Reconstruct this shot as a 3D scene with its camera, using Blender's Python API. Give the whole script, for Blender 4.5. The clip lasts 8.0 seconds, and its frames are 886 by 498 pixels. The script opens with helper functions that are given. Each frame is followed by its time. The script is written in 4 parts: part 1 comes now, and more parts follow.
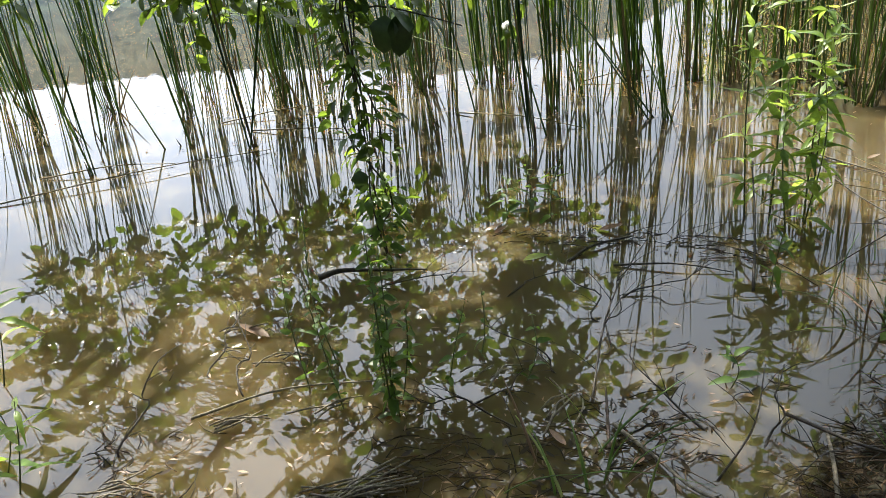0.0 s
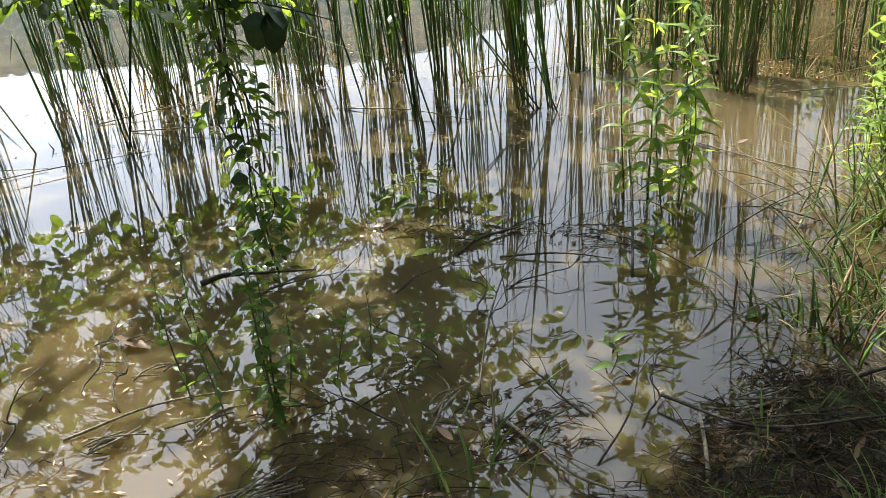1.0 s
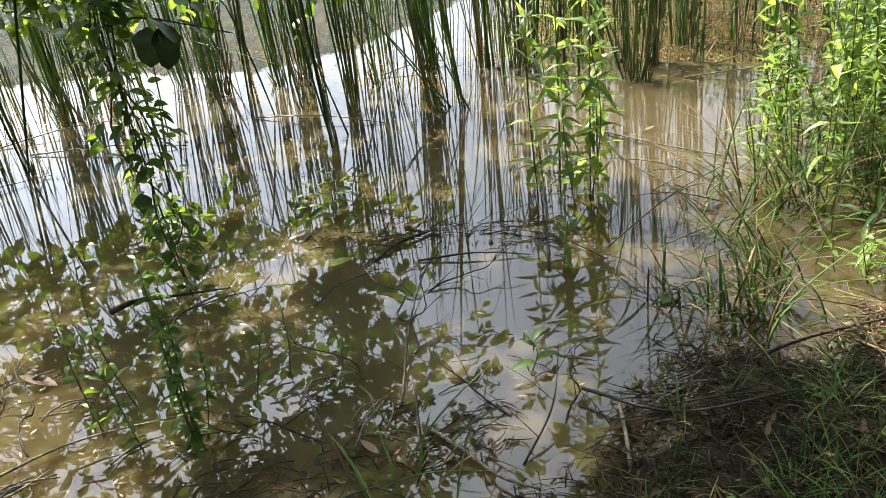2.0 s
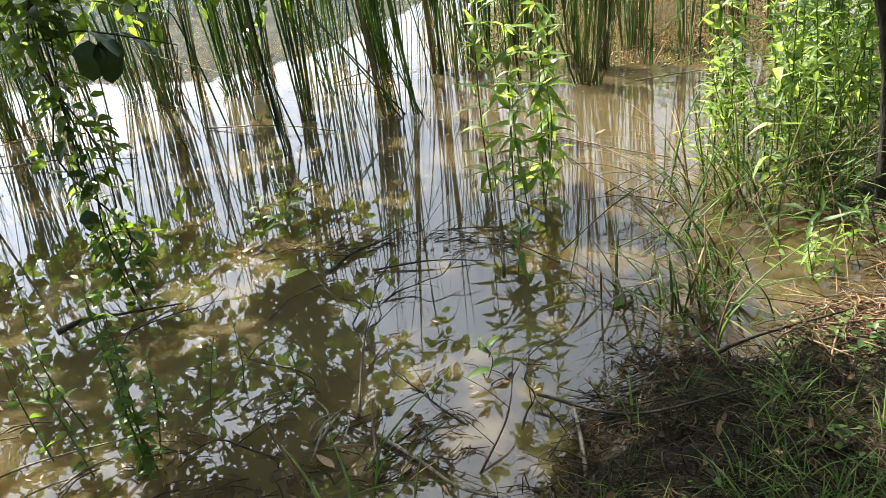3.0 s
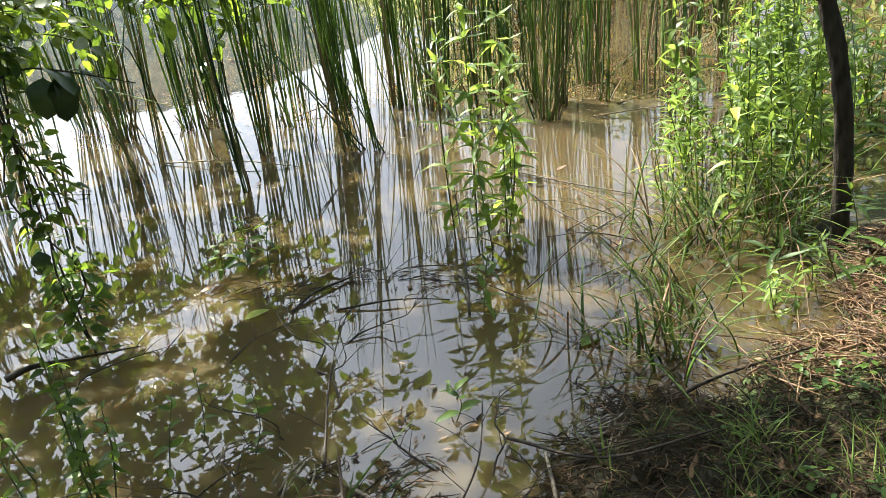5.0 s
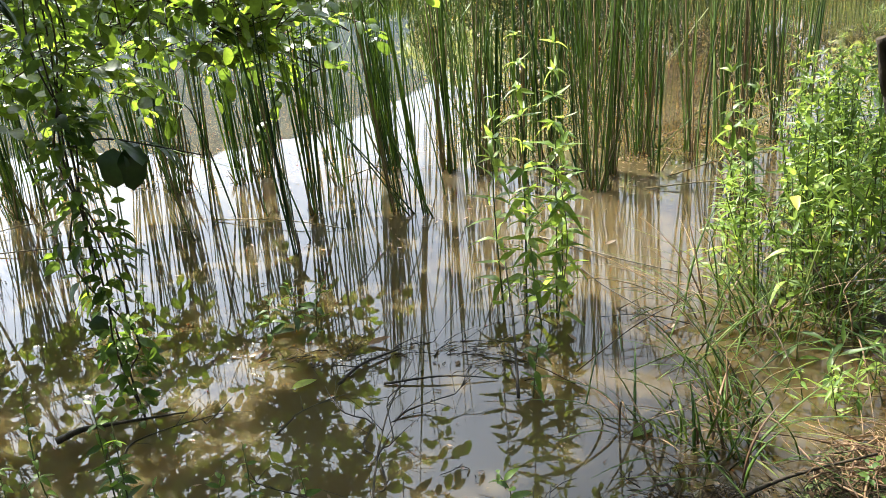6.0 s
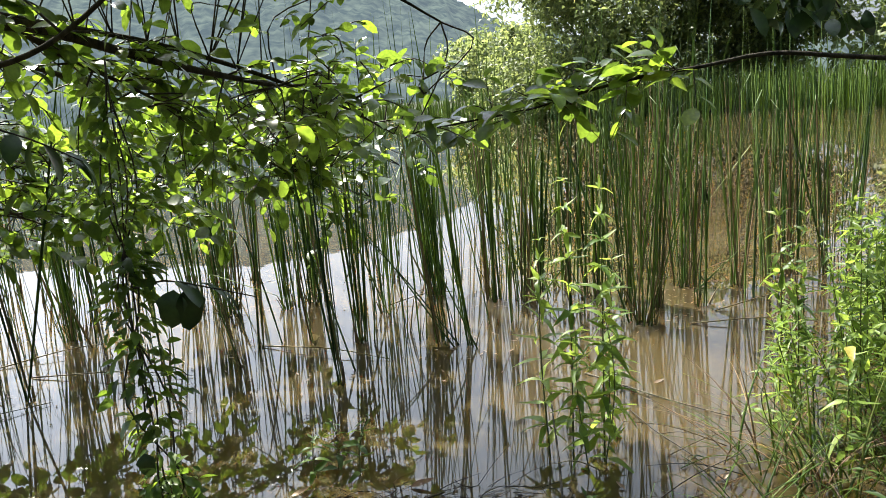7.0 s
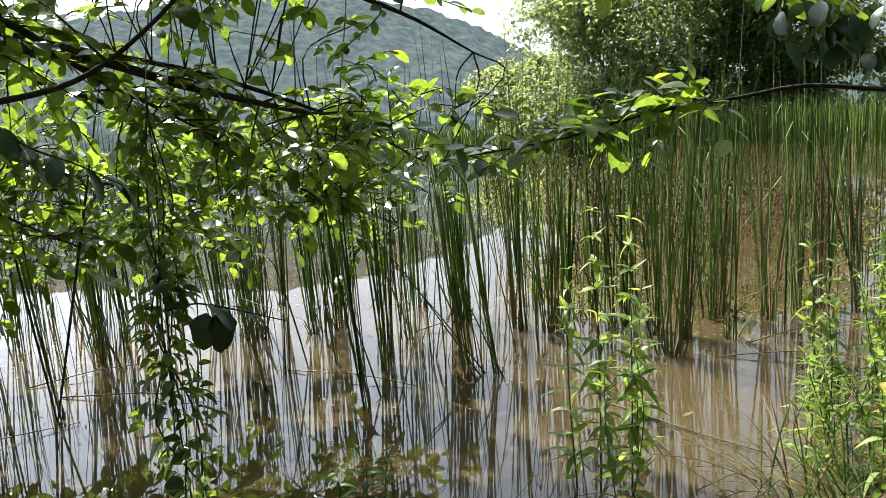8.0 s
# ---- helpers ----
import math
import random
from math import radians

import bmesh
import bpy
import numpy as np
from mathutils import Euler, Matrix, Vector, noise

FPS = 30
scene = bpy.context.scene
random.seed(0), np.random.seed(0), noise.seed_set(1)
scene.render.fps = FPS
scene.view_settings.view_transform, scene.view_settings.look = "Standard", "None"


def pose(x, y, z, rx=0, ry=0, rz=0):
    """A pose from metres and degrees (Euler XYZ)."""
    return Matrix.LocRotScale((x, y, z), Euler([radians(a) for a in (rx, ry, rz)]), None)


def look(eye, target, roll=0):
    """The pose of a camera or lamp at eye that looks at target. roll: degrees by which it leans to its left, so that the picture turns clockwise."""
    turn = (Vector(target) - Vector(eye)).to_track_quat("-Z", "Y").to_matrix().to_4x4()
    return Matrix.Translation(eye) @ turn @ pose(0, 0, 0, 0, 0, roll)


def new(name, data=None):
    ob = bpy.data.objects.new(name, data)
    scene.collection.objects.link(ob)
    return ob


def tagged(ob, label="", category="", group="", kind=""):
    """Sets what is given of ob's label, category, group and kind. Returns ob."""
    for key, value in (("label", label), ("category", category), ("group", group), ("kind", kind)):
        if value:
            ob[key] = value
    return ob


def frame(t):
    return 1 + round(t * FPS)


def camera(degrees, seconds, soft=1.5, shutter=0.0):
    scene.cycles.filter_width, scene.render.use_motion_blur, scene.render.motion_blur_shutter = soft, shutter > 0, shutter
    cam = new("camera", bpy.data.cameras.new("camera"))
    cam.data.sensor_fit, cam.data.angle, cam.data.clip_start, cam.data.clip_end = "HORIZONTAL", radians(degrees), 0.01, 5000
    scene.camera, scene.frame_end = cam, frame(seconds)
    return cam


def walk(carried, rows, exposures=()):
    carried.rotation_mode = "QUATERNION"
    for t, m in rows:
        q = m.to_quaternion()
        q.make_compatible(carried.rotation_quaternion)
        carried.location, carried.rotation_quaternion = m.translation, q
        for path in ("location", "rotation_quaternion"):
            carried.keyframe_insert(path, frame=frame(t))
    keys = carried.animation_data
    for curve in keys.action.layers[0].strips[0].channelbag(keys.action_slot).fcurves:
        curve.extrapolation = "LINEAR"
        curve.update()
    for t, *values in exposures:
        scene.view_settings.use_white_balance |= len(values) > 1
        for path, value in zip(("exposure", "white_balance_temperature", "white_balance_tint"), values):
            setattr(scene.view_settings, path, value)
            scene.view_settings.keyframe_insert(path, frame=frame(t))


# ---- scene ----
cam = camera(58.9, 8.0, soft=0.45)
PATH = [
    (0, (0.111, -0.354, 1.266), (0.014, 1.483, 0.481), -5.3),
    (0.5, (0.143, -0.346, 1.268), (0.135, 1.486, 0.467), -4.7),
    (1, (0.18, -0.337, 1.27), (0.321, 1.481, 0.448), -4.8),
    (1.5, (0.21, -0.319, 1.276), (0.46, 1.479, 0.437), -6.0),
    (3, (0.263, -0.313, 1.289), (0.673, 1.453, 0.446), -7.0),
    (3.5, (0.269, -0.306, 1.287), (0.74, 1.443, 0.438), -7.2),
    (4, (0.274, -0.3, 1.285), (0.777, 1.437, 0.431), -6.9),
    (4.2, (0.275, -0.296, 1.286), (0.787, 1.442, 0.438), -6.6),
    (5.3, (0.236, -0.258, 1.326), (0.759, 1.515, 0.567), -5.6),
    (5.5, (0.230, -0.248, 1.341), (0.736, 1.539, 0.596), -5.5),
    (6, (0.217, -0.22, 1.398), (0.681, 1.612, 0.743), -4.5),
    (6.5, (0.21, -0.214, 1.449), (0.638, 1.671, 0.935), -4.3),
    (7, (0.205, -0.22, 1.505), (0.604, 1.706, 1.139), -4.1),
    (7.5, (0.192, -0.224, 1.507), (0.567, 1.715, 1.195), -3.8),
    (8, (0.185, -0.229, 1.508), (0.529, 1.719, 1.215), -3.5),
]
walk(cam, [(t, look(eye, target, roll)) for t, eye, target, roll in PATH],
     [(0.0, 1.64), (1.5, 1.78), (3.0, 1.95), (5.5, 1.96), (6.5, 1.78), (7.0, 1.54), (7.5, 1.43), (8.0, 1.39)])

# ---- sky and sun ----
SUN_AZ, SUN_EL = -19.0, 50.0
world = bpy.data.worlds.new("sky")
scene.world = world
world.use_nodes = True
wn, wl = world.node_tree.nodes, world.node_tree.links
sky = wn.new("ShaderNodeTexSky")
sky.sky_type = "NISHITA"
sky.sun_disc = False
sky.sun_elevation, sky.sun_rotation = radians(SUN_EL), radians(SUN_AZ)
sky.dust_density, sky.air_density = 5.0, 1.0
# thin bright cloud round the sun
AUREOLE, SPREAD = 1.42, 6.0
SUN_DIR = (math.sin(radians(SUN_AZ)) * math.cos(radians(SUN_EL)), math.cos(radians(SUN_AZ)) * math.cos(radians(SUN_EL)), math.sin(radians(SUN_EL)))
coords, dot = wn.new("ShaderNodeTexCoord"), wn.new("ShaderNodeVectorMath")
dot.operation = "DOT_PRODUCT"
dot.inputs[1].default_value = SUN_DIR
wl.new(coords.outputs["Generated"], dot.inputs[0])
half, power = wn.new("ShaderNodeMath"), wn.new("ShaderNodeMath")
half.operation, power.operation = "MULTIPLY_ADD", "POWER"
half.inputs[1].default_value = half.inputs[2].default_value = 0.5
half.use_clamp = True
power.inputs[1].default_value = SPREAD
wl.new(dot.outputs["Value"], half.inputs[0])
wl.new(half.outputs[0], power.inputs[0])
cloud = wn.new("ShaderNodeTexNoise")
cloud.inputs["Scale"].default_value, cloud.inputs["Detail"].default_value = 3.0, 5.0
wl.new(coords.outputs["Generated"], cloud.inputs["Vector"])
veil, bright = wn.new("ShaderNodeMath"), wn.new("ShaderNodeMath")
veil.operation, bright.operation = "MULTIPLY_ADD", "MULTIPLY"
veil.inputs[1].default_value, veil.inputs[2].default_value = 0.9, 0.55
wl.new(cloud.outputs[0], veil.inputs[0])
wl.new(veil.outputs[0], bright.inputs[0])
wl.new(power.outputs[0], bright.inputs[1])
glow_bg, both = wn.new("ShaderNodeBackground"), wn.new("ShaderNodeAddShader")
glow_bg.inputs[0].default_value = (0.82 * AUREOLE, 0.95 * AUREOLE, 1.16 * AUREOLE, 1)
wl.new(bright.outputs[0], glow_bg.inputs[1])
wl.new(sky.outputs[0], wn["Background"].inputs[0])
wn["Background"].inputs[1].default_value = 0.025
wl.new(wn["Background"].outputs[0], both.inputs[0])
wl.new(glow_bg.outputs[0], both.inputs[1])
wl.new(both.outputs[0], wn["World Output"].inputs[0])
sun = new("sun", bpy.data.lights.new("sun", "SUN"))
sun.data.energy, sun.data.angle, sun.data.color = 5.0, radians(0.6), (1.0, 0.97, 0.83)
sun.matrix_world = look(Vector(SUN_DIR) * 60, (0, 0, 0))


# ---- materials ----
def material(name, rough=0.6):
    m = bpy.data.materials.new(name)
    m.use_nodes = True
    n, l = m.node_tree.nodes, m.node_tree.links
    b = n["Principled BSDF"]
    b.inputs["Roughness"].default_value = rough
    return m, n, l, b


def ramp(n, stops):
    r = n.new("ShaderNodeValToRGB")
    e = r.color_ramp.elements
    while len(e) < len(stops):
        e.new(0.5)
    for k, (p, c) in zip(e, stops):
        k.position, k.color = p, (*c, 1)
    return r


def noise_tex(n, l, scale, detail=4.0, coords="Object", stretch=None):
    c = n.new("ShaderNodeTexCoord")
    t = n.new("ShaderNodeTexNoise")
    t.inputs["Scale"].default_value, t.inputs["Detail"].default_value = scale, detail
    if stretch:
        mp = n.new("ShaderNodeMapping")
        mp.inputs["Scale"].default_value = stretch
        l.new(c.outputs[coords], mp.inputs[0])
        l.new(mp.outputs[0], t.inputs["Vector"])
    else:
        l.new(c.outputs[coords], t.inputs["Vector"])
    return t


def each_random(n, l):
    """A number that differs from piece to piece, joined or not."""
    a, b, f = n.new("ShaderNodeObjectInfo"), n.new("ShaderNodeNewGeometry"), n.new("ShaderNodeMath")
    f.operation = "ADD"
    l.new(a.outputs["Random"], f.inputs[0])
    l.new(b.outputs["Random Per Island"], f.inputs[1])
    g = n.new("ShaderNodeMath")
    g.operation = "FRACT"
    l.new(f.outputs[0], g.inputs[0])
    return g.outputs[0]


def mixed(n, l, fac, a, b, blend="MIX"):
    x = n.new("ShaderNodeMix")
    x.data_type, x.blend_type = "RGBA", blend
    for k, v in ((0, fac), (6, a), (7, b)):
        if isinstance(v, (int, float)):
            x.inputs[k].default_value = v
        elif isinstance(v, tuple):
            x.inputs[k].default_value = (*v, 1)
        else:
            l.new(v, x.inputs[k])
    return x.outputs[2]


def bump(n, l, b, height, strength, distance):
    u = n.new("ShaderNodeBump")
    u.inputs["Strength"].default_value, u.inputs["Distance"].default_value = strength, distance
    l.new(height, u.inputs["Height"])
    l.new(u.outputs[0], b.inputs["Normal"])


def leafy(name, colours, glow, rough=0.42, through_share=0.42, mottle=60.0, gloss=0.5):
    """A thin leaf: colours for the top by piece, glow the colour of light that comes through."""
    m, n, l, b = material(name, rough)
    r = ramp(n, [(i / (len(colours) - 1), c) for i, c in enumerate(colours)])
    l.new(each_random(n, l), r.inputs[0])
    t = noise_tex(n, l, mottle)
    tr = ramp(n, [(0.3, (0.62, 0.62, 0.6)), (0.7, (1.15, 1.12, 1.0))])
    l.new(t.outputs[0], tr.inputs[0])
    col = mixed(n, l, 1.0, r.outputs[0], tr.outputs[0], "MULTIPLY")
    l.new(col, b.inputs["Base Color"])
    b.inputs["Specular IOR Level"].default_value = gloss
    bump(n, l, b, t.outputs[0], 0.25, 0.002)
    tl = n.new("ShaderNodeBsdfTranslucent")
    age = ramp(n, [(0.0, (0.3, 0.34, 0.4)), (0.45, (0.75, 0.75, 0.75)), (0.8, (1.0, 1.0, 1.0)), (1.0, (1.45, 1.35, 1.2))])
    l.new(each_random(n, l), age.inputs[0])
    thin = mixed(n, l, 1.0, glow, tr.outputs[0], "MULTIPLY")
    l.new(mixed(n, l, 1.0, thin, age.outputs[0], "MULTIPLY"), tl.inputs[0])
    mx = n.new("ShaderNodeMixShader")
    mx.inputs[0].default_value = through_share
    l.new(b.outputs[0], mx.inputs[1])
    l.new(tl.outputs[0], mx.inputs[2])
    l.new(mx.outputs[0], n["Material Output"].inputs[0])
    return m


def barky(name, dark, light, scale=30.0, rough=0.85, stretch=(1, 1, 0.25), depth=0.006):
    m, n, l, b = material(name, rough)
    t = noise_tex(n, l, scale, 6, stretch=stretch)
    r = ramp(n, [(0.3, dark), (0.55, tuple((x + y) / 2 for x, y in zip(dark, light))), (0.72, light)])
    l.new(t.outputs[0], r.inputs[0])
    rr = ramp(n, [(0.0, (0.7, 0.7, 0.7)), (1.0, (1.25, 1.2, 1.15))])
    l.new(each_random(n, l), rr.inputs[0])
    l.new(mixed(n, l, 1.0, r.outputs[0], rr.outputs[0], "MULTIPLY"), b.inputs["Base Color"])
    b.inputs["Specular IOR Level"].default_value = 0.25
    bump(n, l, b, t.outputs[0], 0.9, depth)
    return m


def make_water():
    m, n, l, b = material("muddy_water", 0.0)
    t = noise_tex(n, l, 0.7, 5)
    r = ramp(n, [(0.3, (0.055, 0.037, 0.015)), (0.7, (0.077, 0.058, 0.030))])
    l.new(t.outputs[0], r.inputs[0])
    l.new(r.outputs[0], b.inputs["Base Color"])
    b.inputs["IOR"].default_value = 1.36
    b.subsurface_method = "BURLEY"
    b.inputs["Subsurface Weight"].default_value = 1.0
    b.inputs["Subsurface Radius"].default_value = (1.0, 0.75, 0.4)
    b.inputs["Subsurface Scale"].default_value = 0.13
    w = noise_tex(n, l, 3.0, 3, stretch=(1, 2.2, 1))
    w2 = noise_tex(n, l, 22.0, 2, stretch=(1, 1.8, 1))
    s = n.new("ShaderNodeMath")
    s.operation = "MULTIPLY_ADD"
    s.inputs[1].default_value = 0.13
    l.new(w2.outputs[0], s.inputs[0])
    l.new(w.outputs[0], s.inputs[2])
    bump(n, l, b, s.outputs[0], 0.014, 0.012)
    return m


def make_soil():
    m, n, l, b = material("damp_soil", 0.8)
    t = noise_tex(n, l, 9.0, 8)
    t2 = noise_tex(n, l, 1.1, 3)
    r = ramp(n, [(0.3, (0.009, 0.006, 0.004)), (0.55, (0.024, 0.016, 0.010)), (0.75, (0.075, 0.048, 0.027))])
    l.new(t.outputs[0], r.inputs[0])
    r2 = ramp(n, [(0.4, (0.8, 0.85, 0.7)), (0.65, (1.2, 1.1, 1.0))])
    l.new(t2.outputs[0], r2.inputs[0])
    earth = mixed(n, l, 1.0, r.outputs[0], r2.outputs[0], "MULTIPLY")
    t3 = noise_tex(n, l, 60.0, 5)
    turf = ramp(n, [(0.3, (0.025, 0.04, 0.012)), (0.7, (0.075, 0.10, 0.03))])
    l.new(t3.outputs[0], turf.inputs[0])
    where = ramp(n, [(0.45, (0, 0, 0)), (0.58, (1, 1, 1))])
    l.new(noise_tex(n, l, 0.6, 6).outputs[0], where.inputs[0])
    l.new(mixed(n, l, where.outputs[0], earth, turf.outputs[0]), b.inputs["Base Color"])
    b.inputs["Specular IOR Level"].default_value = 0.2
    bump(n, l, b, t.outputs[0], 1.0, 0.02)
    return m


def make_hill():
    m, n, l, b = material("forest_haze_glow", 1.0)
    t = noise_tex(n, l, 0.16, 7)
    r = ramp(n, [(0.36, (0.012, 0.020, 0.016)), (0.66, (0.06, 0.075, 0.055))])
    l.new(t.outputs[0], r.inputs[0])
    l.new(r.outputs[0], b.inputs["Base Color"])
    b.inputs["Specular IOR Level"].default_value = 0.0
    # haze put in as a faint bluish glow of the hill itself
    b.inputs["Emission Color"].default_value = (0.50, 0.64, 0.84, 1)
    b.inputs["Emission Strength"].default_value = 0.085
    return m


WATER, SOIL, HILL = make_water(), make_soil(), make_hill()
REED = leafy("reed_green", [(0.012, 0.03, 0.010), (0.045, 0.10, 0.026), (0.09, 0.17, 0.045), (0.22, 0.30, 0.10), (0.02, 0.05, 0.014), (0.16, 0.24, 0.075), (0.015, 0.035, 0.012)], (0.34, 0.48, 0.10), 0.45, 0.3, 25, 0.25)
FAR_REED = leafy("far_reed_green", [(0.09, 0.17, 0.04), (0.15, 0.24, 0.055), (0.20, 0.28, 0.075)], (0.36, 0.48, 0.1), 0.5, 0.4, 5)
REED_DRY = leafy("reed_dry", [(0.20, 0.14, 0.07), (0.36, 0.27, 0.15), (0.09, 0.06, 0.035)], (0.22, 0.17, 0.08), 0.6, 0.15, 25)
WILLOW = leafy("broad_leaf", [(0.016, 0.035, 0.011), (0.03, 0.062, 0.016), (0.06, 0.11, 0.025), (0.022, 0.046, 0.014)], (0.43, 0.64, 0.07), 0.3, 0.38, 45, 0.4)
WEED = leafy("bright_leaf", [(0.10, 0.19, 0.035), (0.18, 0.28, 0.05), (0.27, 0.35, 0.09)], (0.52, 0.70, 0.12), 0.42, 0.44, 45, 0.3)
BUSH = leafy("bush_leaf", [(0.06, 0.12, 0.025), (0.10, 0.17, 0.035), (0.14, 0.21, 0.05)], (0.34, 0.52, 0.09), 0.42, 0.36, 45, 0.3)
FADED = leafy("faded_leaf", [(0.36, 0.30, 0.05), (0.42, 0.36, 0.07)], (0.5, 0.42, 0.06), 0.4, 0.35, 70)
HERB = leafy("deep_green_leaf", [(0.035, 0.075, 0.016), (0.06, 0.115, 0.022), (0.09, 0.15, 0.03)], (0.26, 0.42, 0.05), 0.45, 0.4, 45, 0.3)
# darker, less translucent leaf; shade is put into its colour
DARK_LEAF = leafy("dark_shaded_leaf", [(0.02, 0.045, 0.018), (0.03, 0.06, 0.022)], (0.08, 0.14, 0.03), 0.3, 0.12, 45)
GRASS = leafy("grass_blade", [(0.04, 0.085, 0.018), (0.08, 0.15, 0.03), (0.13, 0.20, 0.045), (0.19, 0.20, 0.07)], (0.36, 0.48, 0.08), 0.5, 0.4, 30, 0.25)
STRAW = leafy("dead_straw", [(0.14, 0.075, 0.037), (0.32, 0.20, 0.105), (0.07, 0.034, 0.019), (0.21, 0.11, 0.06)], (0.3, 0.19, 0.08), 0.6, 0.12, 30)
WET_SHADED_STRAW = leafy("wet_shaded_straw", [(0.010, 0.007, 0.005), (0.035, 0.021, 0.012), (0.16, 0.10, 0.055), (0.016, 0.011, 0.007), (0.05, 0.036, 0.02), (0.011, 0.008, 0.005)], (0.10, 0.055, 0.02), 0.75, 0.08, 30, 0.2)
DEADLEAF = leafy("dead_leaf", [(0.28, 0.15, 0.09), (0.36, 0.23, 0.14), (0.2, 0.1, 0.055)], (0.3, 0.15, 0.06), 0.45, 0.2, 60)
FARTREE = leafy("far_foliage", [(0.07, 0.11, 0.04), (0.13, 0.18, 0.065), (0.20, 0.25, 0.10)], (0.46, 0.55, 0.20), 0.5, 0.46, 2)
BARK = barky("dark_bark", (0.014, 0.011, 0.008), (0.07, 0.055, 0.04), 45, 0.95, (1, 1, 0.3), 0.015)
TWIG = barky("wet_twig", (0.012, 0.009, 0.007), (0.065, 0.045, 0.03), 60, 0.55)
GREY_STICK = barky("weathered_stick", (0.07, 0.055, 0.04), (0.30, 0.25, 0.19), 70, 0.7, (1, 1, 0.25), 0.01)
STALK = barky("green_stalk", (0.05, 0.06, 0.02), (0.12, 0.14, 0.04), 50, 0.5)


# ---- mesh helpers ----
def mesh_of(name, verts, faces, mat, smooth=True):
    me = bpy.data.meshes.new(name)
    me.from_pydata([tuple(v) for v in verts], [], faces)
    me.materials.append(mat)
    if smooth:
        me.polygons.foreach_set("use_smooth", [True] * len(faces))
    me.update()
    return me


def part(name, me, parent, m=None, label=""):
    ob = new(name, me)
    ob.parent = parent
    if m is not None:
        ob.matrix_basis = m
    return tagged(ob, label)


def thing(name, label, category, at=(0, 0, 0), group="", kind="", me=None):
    ob = new(name, me)
    ob.location = at
    return tagged(ob, label, category, group, kind)


def leaf_geo(length, width, fold=0.25, droop=0.25, peak=0.42, segs=6, tip=1.0):
    """A leaf from its foot at 0 along +y: a folded, bent blade, widest at peak of its length."""
    v, f = [], []
    for i in range(segs + 1):
        u = i / segs
        w = (u / peak) ** 0.7 if u < peak else max(0.0, (1 - u) / (1 - peak)) ** (0.75 * tip)
        w = width * 0.5 * min(1.0, w) * (0.9 + 0.1 * math.sin(9 * u))
        y, z = length * u * (1 - 0.12 * droop * u), -length * droop * u * u
        up = fold * w
        v += [(-w, y, z + up), (0, y, z), (w, y, z + up)]
    for i in range(segs):
        a = 3 * i
        f += [(a, a + 1, a + 4, a + 3), (a + 1, a + 2, a + 5, a + 4)]
    return v, f


def tube_geo(points, radii, sides=7, wobble=0.0):
    pts = [Vector(p) for p in points]
    v, f = [], []
    for i, p in enumerate(pts):
        d = (pts[min(i + 1, len(pts) - 1)] - pts[max(i - 1, 0)]).normalized()
        side = d.cross(Vector((0.31, 0.17, 0.93))).normalized()
        up = side.cross(d)
        for k in range(sides):
            a = 2 * math.pi * k / sides
            r = radii[i] * (1 + wobble * noise.noise(p * 14 + Vector((k, 0, 0))))
            v.append(p + side * (r * math.cos(a)) + up * (r * math.sin(a)))
    for i in range(len(pts) - 1):
        for k in range(sides):
            a, b = i * sides + k, i * sides + (k + 1) % sides
            f.append((a, b, b + sides, a + sides))
    f.append(tuple(range(sides))[::-1])
    f.append(tuple(range((len(pts) - 1) * sides, len(pts) * sides)))
    return v, f


def smooth_line(points, n):
    """n points on a Catmull-Rom line through the given ones."""
    p = [Vector(q) for q in points]
    p = [2 * p[0] - p[1]] + p + [2 * p[-1] - p[-2]]
    out = []
    for i in range(n):
        u = i / (n - 1) * (len(p) - 3)
        k = min(int(u), len(p) - 4)
        t = u - k
        a, b, c, d = p[k:k + 4]
        out.append(0.5 * ((2 * b) + (c - a) * t + (2 * a - 5 * b + 4 * c - d) * t * t + (3 * b - a - 3 * c + d) * t ** 3))
    return out


def tube(name, points, r0, r1, mat, n=14, sides=7, wobble=0.15):
    line = smooth_line(points, n)
    radii = [r0 + (r1 - r0) * i / (n - 1) for i in range(n)]
    return mesh_of(name, *tube_geo(line, radii, sides, wobble), mat), line


def blade_geo(height, width, lean, curl, segs=9, keel=0.35, kink=2.0):
    """An upright blade from the foot at 0: it leans along +x, bends more towards its tip, and is keeled."""
    v, f = [], []
    for i in range(segs + 1):
        u = i / segs
        w = width * 0.5 * (1 - u ** 3) * (0.75 + 0.5 * min(1, u * 3) - 0.25 * u) + 0.0006
        x = height * (lean * u + curl * u ** 3)
        z = height * u * (1 - 0.5 * (lean + curl * u) ** 2 * 0.6)
        if u > kink:
            fall = height * (u - kink)
            x, z = height * (lean * kink + curl * kink ** 3) + 0.75 * fall, height * kink * 0.99 - 0.55 * fall
        v += [(x, -w, z), (x - w * keel, 0, z), (x, w, z), (x + w * keel, 0, z)]
    for i in range(segs):
        a = 4 * i
        for k in range(4):
            b = (k + 1) % 4
            f.append((a + k, a + b, a + b + 4, a + k + 4))
    return v, f


class Heap:
    """Many pieces in one mesh."""
    def __init__(self):
        self.v, self.f = [], []

    def add(self, geo, m):
        v, f = geo
        o = len(self.v)
        r = np.array(m)
        self.v.extend((np.asarray([tuple(q) for q in v]) @ r[:3, :3].T + r[:3, 3]).tolist())
        self.f.extend(tuple(i + o for i in q) for q in f)

    def mesh(self, name, mat):
        return mesh_of(name, self.v, self.f, mat)


